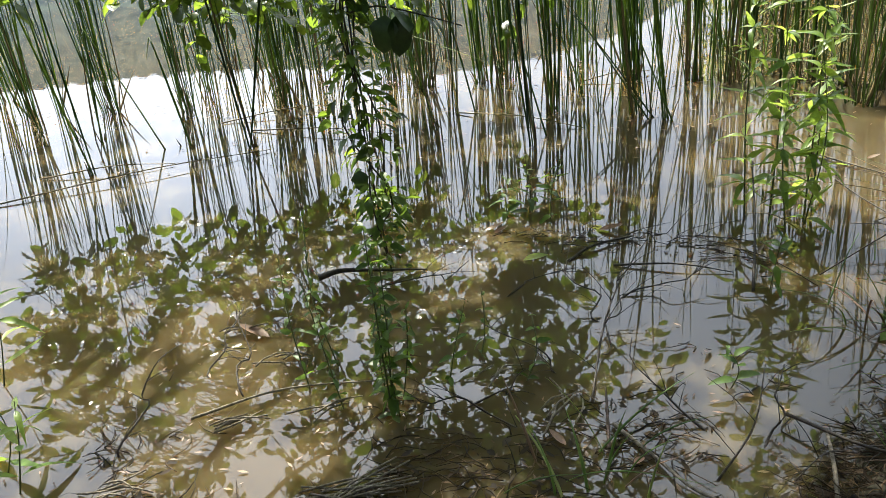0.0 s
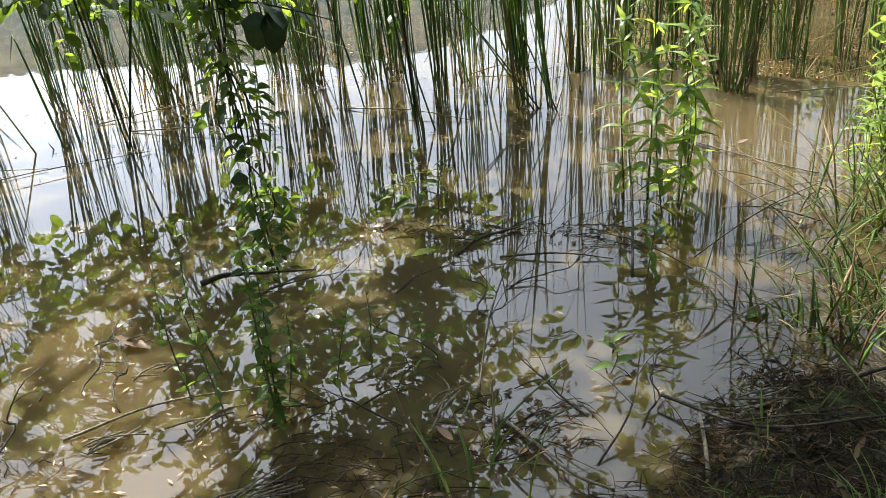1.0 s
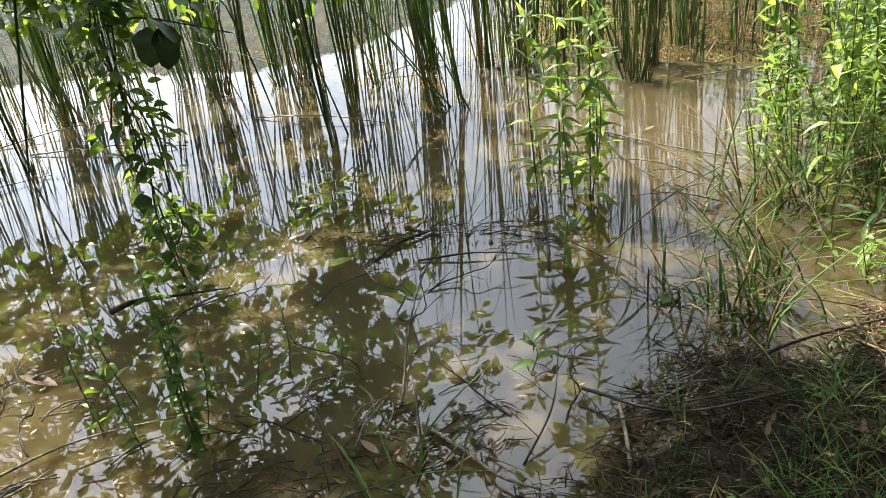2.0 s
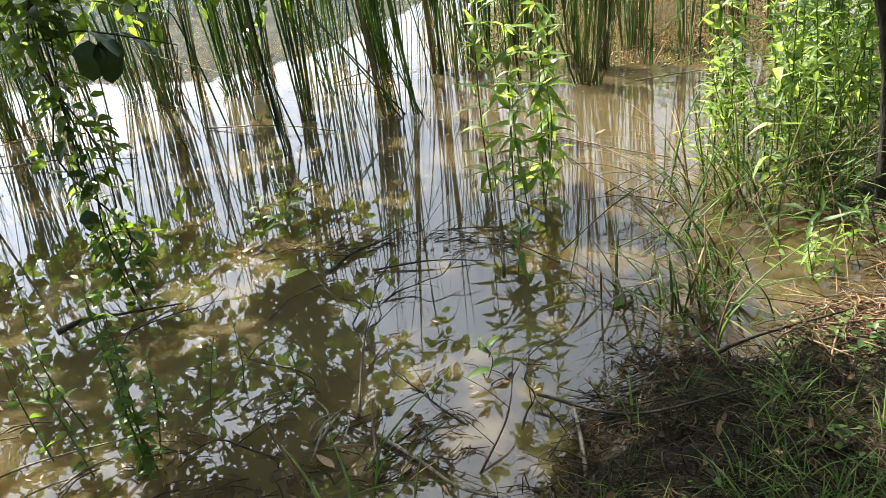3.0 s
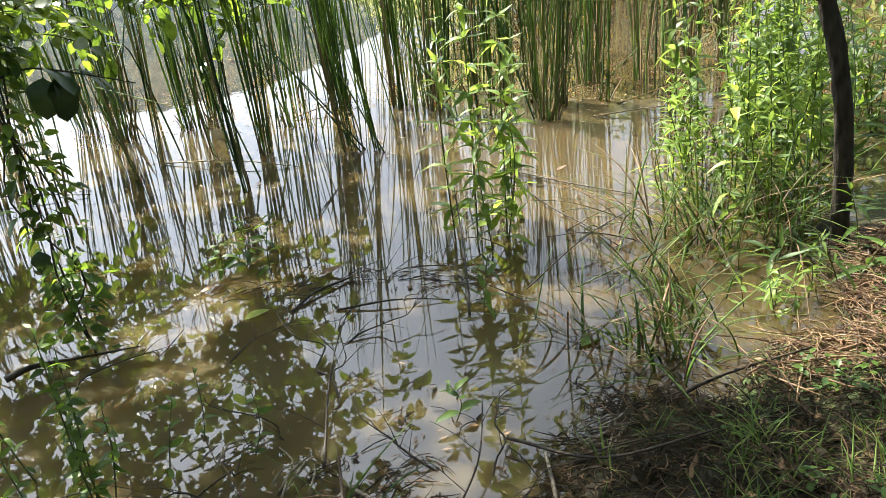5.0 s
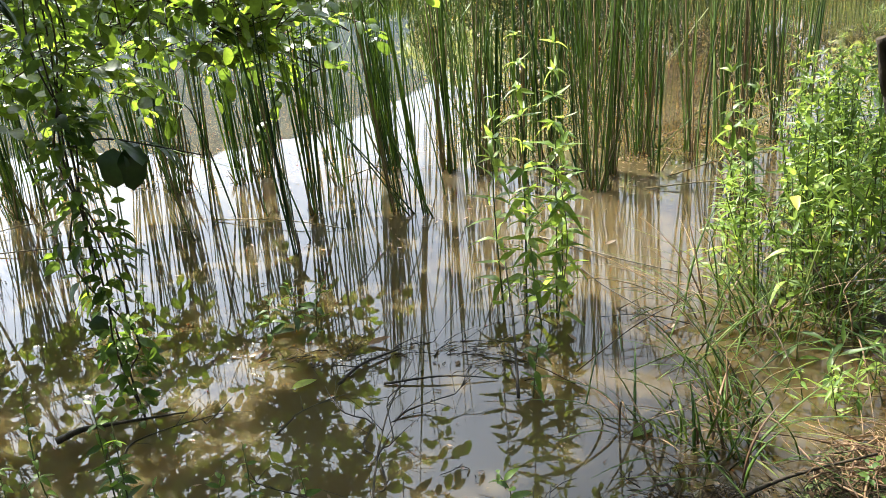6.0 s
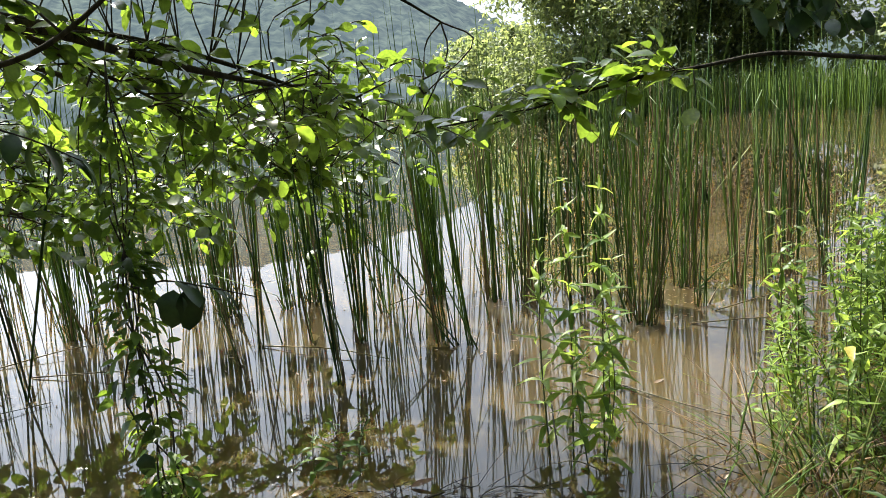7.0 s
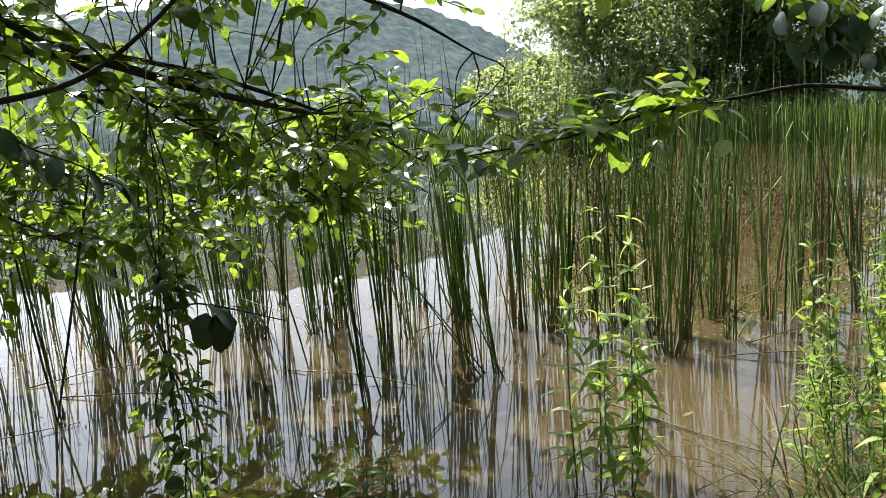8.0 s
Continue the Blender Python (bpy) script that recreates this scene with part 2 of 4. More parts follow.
def turned(at, yaw=0.0, pitch=0.0, roll=0.0, size=1.0):
    return Matrix.Translation(at) @ Euler((radians(pitch), radians(roll), radians(yaw))).to_matrix().to_4x4() @ Matrix.Diagonal((size, size, size, 1))


def along(at, way, spin=0.0, size=1.0):
    """A pose whose +y points along way, turned by spin degrees about it."""
    q = Vector(way).to_track_quat("Y", "Z").to_matrix().to_4x4()
    return Matrix.Translation(at) @ q @ Matrix.Rotation(radians(spin), 4, "Y") @ Matrix.Diagonal((size, size, size, 1))


EYE = Vector((0.185, -0.229, 1.508))


def bearing(az, el, dist):
    """A place by its bearing, height angle and ground distance from where the walk ends."""
    return EYE + Vector((dist * math.sin(radians(az)), dist * math.cos(radians(az)), dist * math.tan(radians(el))))


rnd = random.Random(4)

# ---- ground, water, hill ----
SHORE = [(-900, 0.6), (-6, 0.8), (-2, 0.95), (-1.2, 1.02), (-0.4, 1.02), (0.1, 0.98), (0.7, 0.96), (0.88, 1.08), (1.0, 1.25), (1.2, 1.27), (1.45, 1.22), (1.62, 1.33), (1.78, 1.40), (1.95, 1.46), (2.12, 1.52), (2.28, 1.62), (2.4, 1.84), (2.6, 2.0), (3.2, 2.3), (4.5, 2.6), (7, 3.0), (30, 6), (900, 40)]
FAR = [(-180, 60), (-60, 80), (-30, 90), (0, 85), (12, 70), (22, 54), (31, 47), (40, 41), (60, 36), (180, 36)]


def ground_height(x, y):
    sx, sy = zip(*SHORE)
    near = np.interp(x, sx, sy) - y + 0.06 * np.sin(5.1 * x + 1) + 0.04 * np.sin(13 * x + 3 * y)
    fa, fd = zip(*FAR)
    far = np.hypot(x, y) - np.interp(np.degrees(np.arctan2(x, y)), fa, fd)
    d = np.maximum(near, far)
    rough = 0.012 * np.sin(17 * x + 2) * np.sin(19 * y) + 0.008 * np.sin(41 * x) * np.sin(37 * y + 1)
    land = 0.30 * (1 - np.exp(-np.clip(d, 0, None) * 0.55)) + np.where(far > 0, np.clip(far, 0, 30) * 0.05, 0)
    return np.where(d > 0, land, np.clip(d * 0.5, -0.5, 0)) + rough * np.clip(1 - np.abs(d) / 6, 0, 1) + 0.005


def spaced(dense0, dense1, step, limit):
    out, s = list(np.arange(dense0, dense1, step)), step
    lo, hi = dense0, out[-1]
    while hi < limit or lo > -limit:
        s *= 1.22
        lo, hi = lo - s, hi + s
        out = [lo] + out + [hi]
    return np.array(out)


gx, gy = spaced(-2.5, 4.0, 0.05, 1200), spaced(-1.0, 3.2, 0.05, 1200)
GX, GY = np.meshgrid(gx, gy)
GZ = ground_height(GX, GY)
nx, ny = len(gx), len(gy)
gv = np.stack([GX, GY, GZ], -1).reshape(-1, 3).tolist()
gf = [(j * nx + i, j * nx + i + 1, (j + 1) * nx + i + 1, (j + 1) * nx + i) for j in range(ny - 1) for i in range(nx - 1)]
tagged(new("ground", mesh_of("ground", gv, gf, SOIL)), "damp dark bank soil sloping into the pond", "ground", kind="structure")

wx = [-130, -40, -12, -4, 0, 4, 12, 40, 130]
wv = [(x, y, 0.0) for y in (-3, 0, 3, 8, 20, 50, 110) for x in wx]
wf = [(j * 9 + i, j * 9 + i + 1, j * 9 + i + 10, j * 9 + i + 9) for j in range(6) for i in range(8)]
tagged(new("water", mesh_of("water", wv, wf, WATER)), "still muddy brown pond water mirroring sky and reeds", "water", kind="structure")


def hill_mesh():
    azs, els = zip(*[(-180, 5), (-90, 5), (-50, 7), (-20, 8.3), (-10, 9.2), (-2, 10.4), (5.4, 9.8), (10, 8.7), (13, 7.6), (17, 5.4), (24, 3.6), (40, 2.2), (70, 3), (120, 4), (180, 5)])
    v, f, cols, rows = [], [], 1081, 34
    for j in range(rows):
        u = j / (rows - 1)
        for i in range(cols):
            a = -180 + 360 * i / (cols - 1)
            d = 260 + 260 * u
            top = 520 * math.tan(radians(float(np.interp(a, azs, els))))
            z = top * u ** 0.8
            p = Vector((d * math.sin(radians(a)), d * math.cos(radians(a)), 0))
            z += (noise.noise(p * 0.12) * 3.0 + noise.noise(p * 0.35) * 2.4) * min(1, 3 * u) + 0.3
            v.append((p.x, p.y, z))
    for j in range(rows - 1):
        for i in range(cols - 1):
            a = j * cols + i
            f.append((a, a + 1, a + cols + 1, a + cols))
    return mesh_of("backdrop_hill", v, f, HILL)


tagged(new("backdrop_hill", hill_mesh()), "wooded hills beyond the pond, glowing faintly blue to stand for haze", "hill", kind="structure")


# ---- far trees and far reeds ----
def far_tree(at, height, spread, seed, leaves=200, leaf_size=0.6):
    r = random.Random(seed)
    root = thing("tree", "tall broad tree with a dense dark green crown behind the reeds", "tree", at, "trees on the far bank")
    part("trunk", tube("trunk", [(0, 0, -0.2), (0.2, 0, height * 0.3), (0, 0.1, height * 0.75)], 0.28, 0.08, BARK, 10)[0], root)
    heap = Heap()
    lobes = [(Vector((r.uniform(-0.5, 0.5) * spread, r.uniform(-0.4, 0.4) * spread, height * r.uniform(0.06, 0.9))), r.uniform(0.16, 0.27) * spread) for _ in range(46)]
    leaf = leaf_geo(leaf_size, leaf_size * 0.7, 0.3, 0.3, 0.45, 2)
    for c, s in lobes:
        lim = 1.25 - 0.7 * abs(c.z / height - 0.45)
        c.x, c.y = c.x * lim, c.y * lim
        for _ in range(leaves):
            d = Vector((r.gauss(0, 1), r.gauss(0, 1), r.gauss(0, 0.8))).normalized()
            q = c + d * s * (r.uniform(0.55, 1.0) + 0.3 * noise.noise((c + d * s) * 0.8))
            heap.add(leaf, turned(q, r.uniform(0, 360), r.uniform(-70, 40), r.uniform(-40, 40), r.uniform(0.7, 1.5)))
    part("crown", heap.mesh("crown", FARTREE), root)
    return root


for k, (az, dist, height, spread) in enumerate([(22.8, 58, 11.5, 12), (28.5, 56, 12.5, 13), (33.8, 55, 11, 7.2), (16.3, 95, 8, 8), (47, 52, 15, 10), (56, 50, 17, 11)]):
    p = Vector((dist * math.sin(radians(az)), dist * math.cos(radians(az)), 0))
    far_tree((p.x, p.y, float(ground_height(p.x, p.y))), height, spread, 20 + k, *((420, 0.38) if k < 3 else (200, 0.6)))


def far_reeds():
    heap, r = Heap(), random.Random(8)
    fa, fd = zip(*FAR)
    for _ in range(5200):
        a = r.uniform(-24, 46)
        d = float(np.interp(a, fa, fd)) + r.uniform(-3.0, 2.5)
        h = r.uniform(1.5, 2.6)
        geo = blade_geo(h, 0.07, r.uniform(-0.06, 0.06), r.uniform(-0.1, 0.15), 3)
        heap.add(geo, turned((d * math.sin(radians(a)), d * math.cos(radians(a)), -0.1), r.uniform(0, 360)))
    return heap.mesh("far_reeds", FAR_REED)


tagged(new("far_reeds", far_reeds()), "band of green reeds along the far shore", "reeds", kind="stuff")


# ---- reeds in the pond ----
def reed_stems(mat, count, seed, low=1.6, high=2.35, width=0.0142):
    r = random.Random(seed)
    return [mesh_of("stem", *blade_geo(r.uniform(low, high), width * r.uniform(0.75, 1.2), r.uniform(0.0, 0.05), r.choice((0.0, 0.02, 0.05, 0.10)), 12, kink=r.uniform(0.55, 0.8) if r.random() < 0.16 else 2.0), mat) for _ in range(count)]


STEMS, DRY_STEMS = reed_stems(REED, 32, 1), reed_stems(REED_DRY, 12, 2, 0.8, 1.7, 0.014)
SHEATHS = reed_stems(REED_DRY, 10, 3, 0.16, 0.5, 0.02)
reed_rnd = random.Random(12)


def reed_clump(x, y, count, radius, lean=(0.0, 0.0), fan=0.9, size=1.0, dry=0.16, sheaths=0.3, stout=1.0):
    """Stems that rise close together from one rootstock and part a little towards their tips, with dead sheaths at the foot."""
    root = thing("reed_clump", "clump of tall green reeds standing in muddy water", "reeds", (x, y, 0), "reeds in the pond")
    r = reed_rnd
    for k in range(count + int(count * sheaths)):
        a, d = r.uniform(0, 2 * math.pi), radius * r.random() ** 0.7
        px, py = d * math.cos(a), d * math.sin(a)
        tilt_x = lean[0] + fan * px * 0.5 + r.gauss(0, 0.042)
        tilt_y = lean[1] + fan * py * 0.5 + r.gauss(0, 0.042)
        if r.random() < 0.05:
            tilt_x, tilt_y = r.gauss(0, 0.22), r.gauss(0, 0.22)
        if k >= count:
            me, tilt_x, tilt_y = r.choice(SHEATHS), tilt_x + r.gauss(0, 0.22), tilt_y + r.gauss(0, 0.22)
        else:
            me = r.choice(DRY_STEMS) if r.random() < dry else r.choice(STEMS)
        turn = (Vector((tilt_x, tilt_y, 1))).to_track_quat("Z", "Y").to_matrix().to_4x4()
        s = size * r.uniform(0.82, 1.08)
        part("stem" if k < count else "sheath", me, root, Matrix.Translation((px, py, -0.06)) @ turn @ Matrix.Rotation(r.uniform(0, 6.28), 4, "Z") @ Matrix.Diagonal((stout, stout, s, 1)))
    return root


# place, stems, spread, lean
CLUMPS = [
    (-2.12, 5.77, 26, 0.13, -0.08), (-2.19, 6.58, 22, 0.16, -0.05), (-1.29, 4.48, 6, 0.07, -0.22), (-1.33, 5.73, 38, 0.13, -0.06),
    (-1.11, 5.49, 10, 0.10, -0.06), (-0.54, 4.42, 6, 0.09, -0.08), (-0.55, 6.5, 34, 0.16, -0.08), (-0.23, 5.92, 34, 0.15, -0.03), (0.0, 4.91, 7, 0.08, 0.04),
    (0.21, 5.92, 30, 0.15, -0.06), (0.42, 6.03, 26, 0.13, 0.0), (0.46, 4.0, 12, 0.05, -0.14), (0.67, 4.78, 20, 0.11, -0.05), (0.91, 5.43, 20, 0.13, -0.02),
    (1.13, 6.58, 20, 0.15, 0.0), (1.4, 6.2, 20, 0.13, 0.0), (1.38, 5.79, 34, 0.16, -0.12), (1.18, 4.5, 17, 0.15, -0.12), (1.30, 4.36, 9, 0.05, -0.22), (1.78, 5.41, 40, 0.14, -0.04),
    (1.95, 5.26, 40, 0.14, 0.0), (2.15, 5.5, 26, 0.14, 0.0), (2.36, 5.5, 30, 0.15, 0.0), (2.48, 5.15, 30, 0.14, -0.03), (2.62, 4.9, 30, 0.12, 0.0),
    (2.45, 4.36, 34, 0.13, 0.0), (2.72, 4.68, 26, 0.09, 0.04), (3.2, 5.14, 34, 0.14, 0.02), (2.98, 4.56, 14, 0.09, 0.06), (3.53, 4.99, 20, 0.08, 0.0),
    (3.88, 5.1, 24, 0.10, 0.0), (4.1, 5.14, 26, 0.12, 0.0), (4.3, 4.95, 28, 0.12, 0.0), (4.75, 5.3, 28, 0.13, 0.0),
    (-2.8, 5.94, 34, 0.14, -0.1), (-3.3, 6.05, 10, 0.09, -0.05), (-3.55, 6.05, 26, 0.12, -0.1), (-3.18, 5.5, 8, 0.06, -0.2), (-2.18, 4.12, 6, 0.04, -0.16), (-0.3, 6.2, 16, 0.12, -0.05), (-0.06, 7.2, 14, 0.1, 0.0),
]
for x, y, count, radius, lean in CLUMPS:
    if x < 1.6:
        reed_clump(x, y, int(count * 0.74), radius * 0.62, (lean * 0.5, 0.0), 1.4, stout=0.78)
    else:
        reed_clump(x, y, int(count * 0.62), radius * 0.72, (lean * 0.5, 0.0), 1.3, 1.04, 0.26, stout=0.86)
for _ in range(12):
    x = reed_rnd.uniform(1.6, 7.2)
    reed_clump(x, 5.6 + 0.25 * abs(x - 3) + reed_rnd.uniform(0.2, 4.4), 14, 0.26, (reed_rnd.gauss(0, 0.03), 0), 0.7, reed_rnd.uniform(1.05, 1.25), 0.22, 0.1, 0.95)
for _ in range(9):
    reed_clump(reed_rnd.uniform(-4.5, 1.4), reed_rnd.uniform(6.8, 8.2), 14, 0.16, (reed_rnd.gauss(-0.03, 0.03), 0), 0.8)
for x, y in ((-1.75, 4.75), (-0.85, 5.1), (-0.1, 4.6), (0.3, 5.0), (0.95, 4.7), (1.6, 4.75), (2.1, 4.75), (-2.6, 4.9), (3.3, 4.5), (-1.5, 5.3)):
    reed_clump(x, y, 4, 0.16, (reed_rnd.gauss(-0.05, 0.06), 0), 0.6, reed_rnd.uniform(0.55, 0.9), 0.3, 0.5, 0.8)


# ---- overhanging broad-leaved tree ----
LEAVES = [mesh_of("leaf", *leaf_geo(0.115, 0.082, r0, r1, 0.5, 6, 0.64), WILLOW) for r0, r1 in ((0.12, 0.15), (0.25, 0.3), (0.05, 0.4), (0.35, 0.1), (0.2, 0.5))]
LEAF_GEOS = [leaf_geo(0.115, 0.082, r0, r1, 0.5, 6, 0.64) for r0, r1 in ((0.12, 0.15), (0.25, 0.3), (0.05, 0.4), (0.35, 0.1), (0.2, 0.5))]
leaf_rnd = random.Random(31)


def leaf_poses(line, spacing, size, r, first=0.1):
    """Poses for leaves set in turn on both sides of a twig's line."""
    out, gone, side = [], 0.0, 1
    length = sum((b - a).length for a, b in zip(line, line[1:]))
    at, goal = 0.0, first * length
    for a, b in zip(line, line[1:]):
        seg = (b - a).length
        while goal <= at + seg:
            p = a.lerp(b, (goal - at) / seg)
            d = (b - a).normalized()
            out_way = d.cross(Vector((0, 0, 1)))
            if out_way.length < 0.2:
                out_way = Vector((r.gauss(0, 1), r.gauss(0, 1), 0))
            out_way.normalize()
            way = d * r.uniform(0.3, 0.9) + out_way * side * r.uniform(0.5, 1.0) + Vector((r.gauss(0, 0.3), r.gauss(0, 0.3), r.uniform(-0.38, 0.34)))
            out.append(along(p, way, r.gauss(0, 24), size * r.uniform(0.5, 1.15)))
            side = -side
            goal += spacing * r.uniform(0.6, 1.4)
        at += seg
    return out


tree = thing("overhanging_tree", "broad-leaved tree reaching leafy branches out over the pond", "tree", (-2.6, -0.6, 0.2))
ORIGIN = Vector((-2.6, -0.6, 0.2))


def local(points, o=ORIGIN):
    return [Vector(p) - o for p in points]


part("trunk", tube("trunk", [(0, 0, -0.3), (0.05, 0.1, 0.8), (0.15, 0.3, 1.6), (0.4, 0.7, 2.4), (0.8, 1.2, 3.2)], 0.11, 0.05, BARK, 16, 10)[0], tree)
BOUGHS = [
    ([(-2.45, -0.3, 1.8), bearing(-34, 9.5, 2.7), bearing(-24, 8.0, 2.9), bearing(-18, 6.9, 3.0), bearing(-13.5, 6.4, 3.1), bearing(-8, 4.5, 3.3), bearing(-3, 3.0, 3.45), bearing(1.2, 1.9, 3.6)], 0.038, 0.010),
    ([(-2.4, -0.2, 2.1), bearing(-30, 12, 2.9), bearing(-18.5, 8.9, 3.0), bearing(-13, 5.2, 3.2), bearing(-9, 2.8, 3.3), bearing(-5.6, 0.7, 3.4)], 0.022, 0.004),
    ([bearing(-34, 9.5, 2.7), bearing(-24, 3.0, 2.6), bearing(-18.4, 3.6, 2.55), bearing(-13, 5.2, 2.5), bearing(-7.4, 9.6, 2.45), bearing(-5, 13, 2.4)], 0.013, 0.005),
    ([(-2.3, 0.0, 2.6), bearing(-26, 16, 2.9), bearing(-10, 13.5, 3.0), bearing(0, 11.5, 3.1), bearing(8, 8.5, 3.2), bearing(13, 5.5, 3.3)], 0.026, 0.004),
    ([(-2.3, 0.0, 2.3), bearing(-34, 6, 3.6), bearing(-26, 1, 4.0), bearing(-20, -3, 4.4), bearing(-15, -6, 4.7)], 0.022, 0.004),
    ([(-2.4, -0.1, 2.4), bearing(-26, 8, 3.8), bearing(-14, 4, 4.2), bearing(-5, 0, 4.5), bearing(1, -4, 4.8)], 0.022, 0.004),
    ([(-1.85, 0.55, 3.35), (-1.0, 1.4, 3.25), (-0.2, 2.2, 3.05), (0.5, 2.7, 2.85)], 0.03, 0.006),
    ([(-1.85, 0.55, 3.35), (-0.8, 0.8, 3.35), (0.3, 1.2, 3.15), (1.0, 1.5, 2.95)], 0.03, 0.006),
    ([(-1.85, 0.55, 3.35), (-2.2, 1.8, 3.2), (-2.0, 3.0, 2.9), (-1.6, 3.8, 2.6)], 0.03, 0.006),
    ([(-2.4, -0.1, 2.4), bearing(-28, 5, 4.2), bearing(-18, 0, 4.9), bearing(-8, -3.5, 5.3), bearing(0, -5, 5.5)], 0.02, 0.004),
    ([(-2.3, 0.1, 2.5), bearing(-22, 9, 3.6), bearing(-6, 5, 3.9), bearing(4, 1, 4.1), bearing(9, -2, 4.4)], 0.020, 0.004),
]
bough_parts, bough_lines = [], []
for pts, r0, r1 in BOUGHS:
    me, line = tube("bough", local(pts), r0, r1, BARK, 26, 7)
    bough_parts.append(part("bough", me, tree))
    bough_lines.append(line)

spare, twigs, near_leaves = Heap(), Heap(), 0


def spray(base, way, length, host, spacing=0.045, size=1.0, single=False, link=False):
    """A twig with its leaves; leaves close to the walk are parts of the bough."""
    global near_leaves
    r = leaf_rnd
    way = Vector(way).normalized()
    # leave out sprays that would shade the tall weeds and the sedge
    w = base + ORIGIN
    sx, sy = w.x + 0.273 * (w.z - 0.6), w.y - 0.793 * (w.z - 0.6)
    if math.hypot(sx - 1.36, sy - 2.72) < 0.4 or math.hypot(sx - 1.56, sy - 1.76) < 0.34 or math.hypot(sx - 1.32, sy - 2.02) < 0.28 or math.hypot(sx - 1.9, sy - 1.85) < 0.28:
        return
    # and some that would shade the bank's grass, so that it is dappled
    if 1.0 < sx < 3.2 and -0.2 < sy < 1.55 and noise.noise(Vector((sx * 3.4, sy * 3.4, 2.2))) > 0.02:
        return
    # small gaps that let sun through to the shallows
    if -0.85 < sx < 0.5 and 1.5 < sy < 2.9 and noise.noise(Vector((sx * 3.8, sy * 3.8, 6.1))) > 0.13:
        return
    mid = base + way * length * 0.5 + Vector((r.gauss(0, 0.03), r.gauss(0, 0.03), 0.03))
    end = base + way * length + Vector((r.gauss(0, 0.05), r.gauss(0, 0.05), -0.08 * length))
    line = smooth_line([base, mid, end], 7)
    if link:
        root = min((q for b in bough_lines for q in b[5:]), key=lambda q: (q - base).length)
        if (root - base).length > 0.03:
            bend = root.lerp(base, 0.5) + Vector((r.gauss(0, 0.10), r.gauss(0, 0.10), 0.16 * (root - base).length))
            twigs.add(tube_geo(smooth_line([root, bend, base], 8), [0.0042 - 0.0002 * i for i in range(8)], 4), Matrix())
    twigs.add(tube_geo(line, [0.0048 - 0.0005 * i for i in range(7)], 4), Matrix())
    for m in leaf_poses(line, spacing, size, r):
        if single and near_leaves < 300:
            part("leaf", r.choice(LEAVES), host, m)
            near_leaves += 1
        else:
            spare.add(r.choice(LEAF_GEOS), m)


for k, line in enumerate(bough_lines):
    n_twigs = (24, 16, 4, 9, 20, 26, 8, 8, 8, 14, 24)[k]
    for i in range(n_twigs):
        u = leaf_rnd.uniform(0.3, 1.0)
        p = line[min(int(u * (len(line) - 1)), len(line) - 2)]
        d = (line[-1] - line[-4]).normalized()
        way = d * leaf_rnd.uniform(0.1, 1.0) + Vector((leaf_rnd.gauss(0, 0.7), leaf_rnd.gauss(0.45, 0.45), leaf_rnd.gauss(-0.1, 0.45)))
        spray(p, way, leaf_rnd.uniform(0.2, 0.5), bough_parts[k], 0.034, 0.82 if k < 4 else 0.9, single=k in (0, 1, 2))


def low_edge(a):
    return float(np.interp(a, [-40, -24, -21, -18, -14, -10, -4.5, 3, 10, 13], [-4.5, -5, -7, -10.5, -9, -7.5, -6.2, -5.5, -5, 2]))


for _ in range(900):
    a = leaf_rnd.uniform(-36, 12.5)
    e = low_edge(a) + (15 - low_edge(a)) * leaf_rnd.random() ** 0.9
    dist = 4.7 - 0.11 * e + leaf_rnd.gauss(0, 0.35)
    if (a < -22 and dist < 4.3) or (e > 3 and leaf_rnd.random() < 0.6) or (e > 4 and a > -6 and leaf_rnd.random() < 0.6):
        continue
    dist += 0.25 * (e > 0)
    if noise.noise(bearing(a, e, dist) * 1.5) < (-0.1 if a > -17 or e > 2 else -0.45):
        continue
    way = Vector((leaf_rnd.gauss(0.25, 0.6), leaf_rnd.gauss(0.3, 0.6), leaf_rnd.gauss(-0.02, 0.3)))
    spray(bearing(a, e, dist) - ORIGIN, way, leaf_rnd.uniform(0.15, 0.4), bough_parts[4], 0.042, 1.2 if e < 1 else 0.98, link=leaf_rnd.random() < 0.6)
# leafage farther out over the water
for _ in range(80):
    a, e = leaf_rnd.uniform(-36, -19), leaf_rnd.uniform(-3.2, 4)
    spray(bearing(a, e, leaf_rnd.uniform(6.2, 7.4)) - ORIGIN, Vector((leaf_rnd.gauss(0.25, 0.6), leaf_rnd.gauss(0.3, 0.6), leaf_rnd.gauss(0, 0.3))), leaf_rnd.uniform(0.2, 0.45), bough_parts[8], 0.045, 1.3, link=leaf_rnd.random() < 0.3)
# unseen sprays added above the bank to block sky light
for _ in range(420):
    p = Vector((leaf_rnd.uniform(-3.2, 2.6), leaf_rnd.uniform(-2.6, 0.1), leaf_rnd.uniform(2.6, 4.4)))
    spray(p - ORIGIN, Vector((leaf_rnd.gauss(0, 0.6), leaf_rnd.gauss(0, 0.6), leaf_rnd.gauss(0, 0.3))), leaf_rnd.uniform(0.3, 0.6), bough_parts[7], 0.06, 1.5, link=leaf_rnd.random() < 0.2)
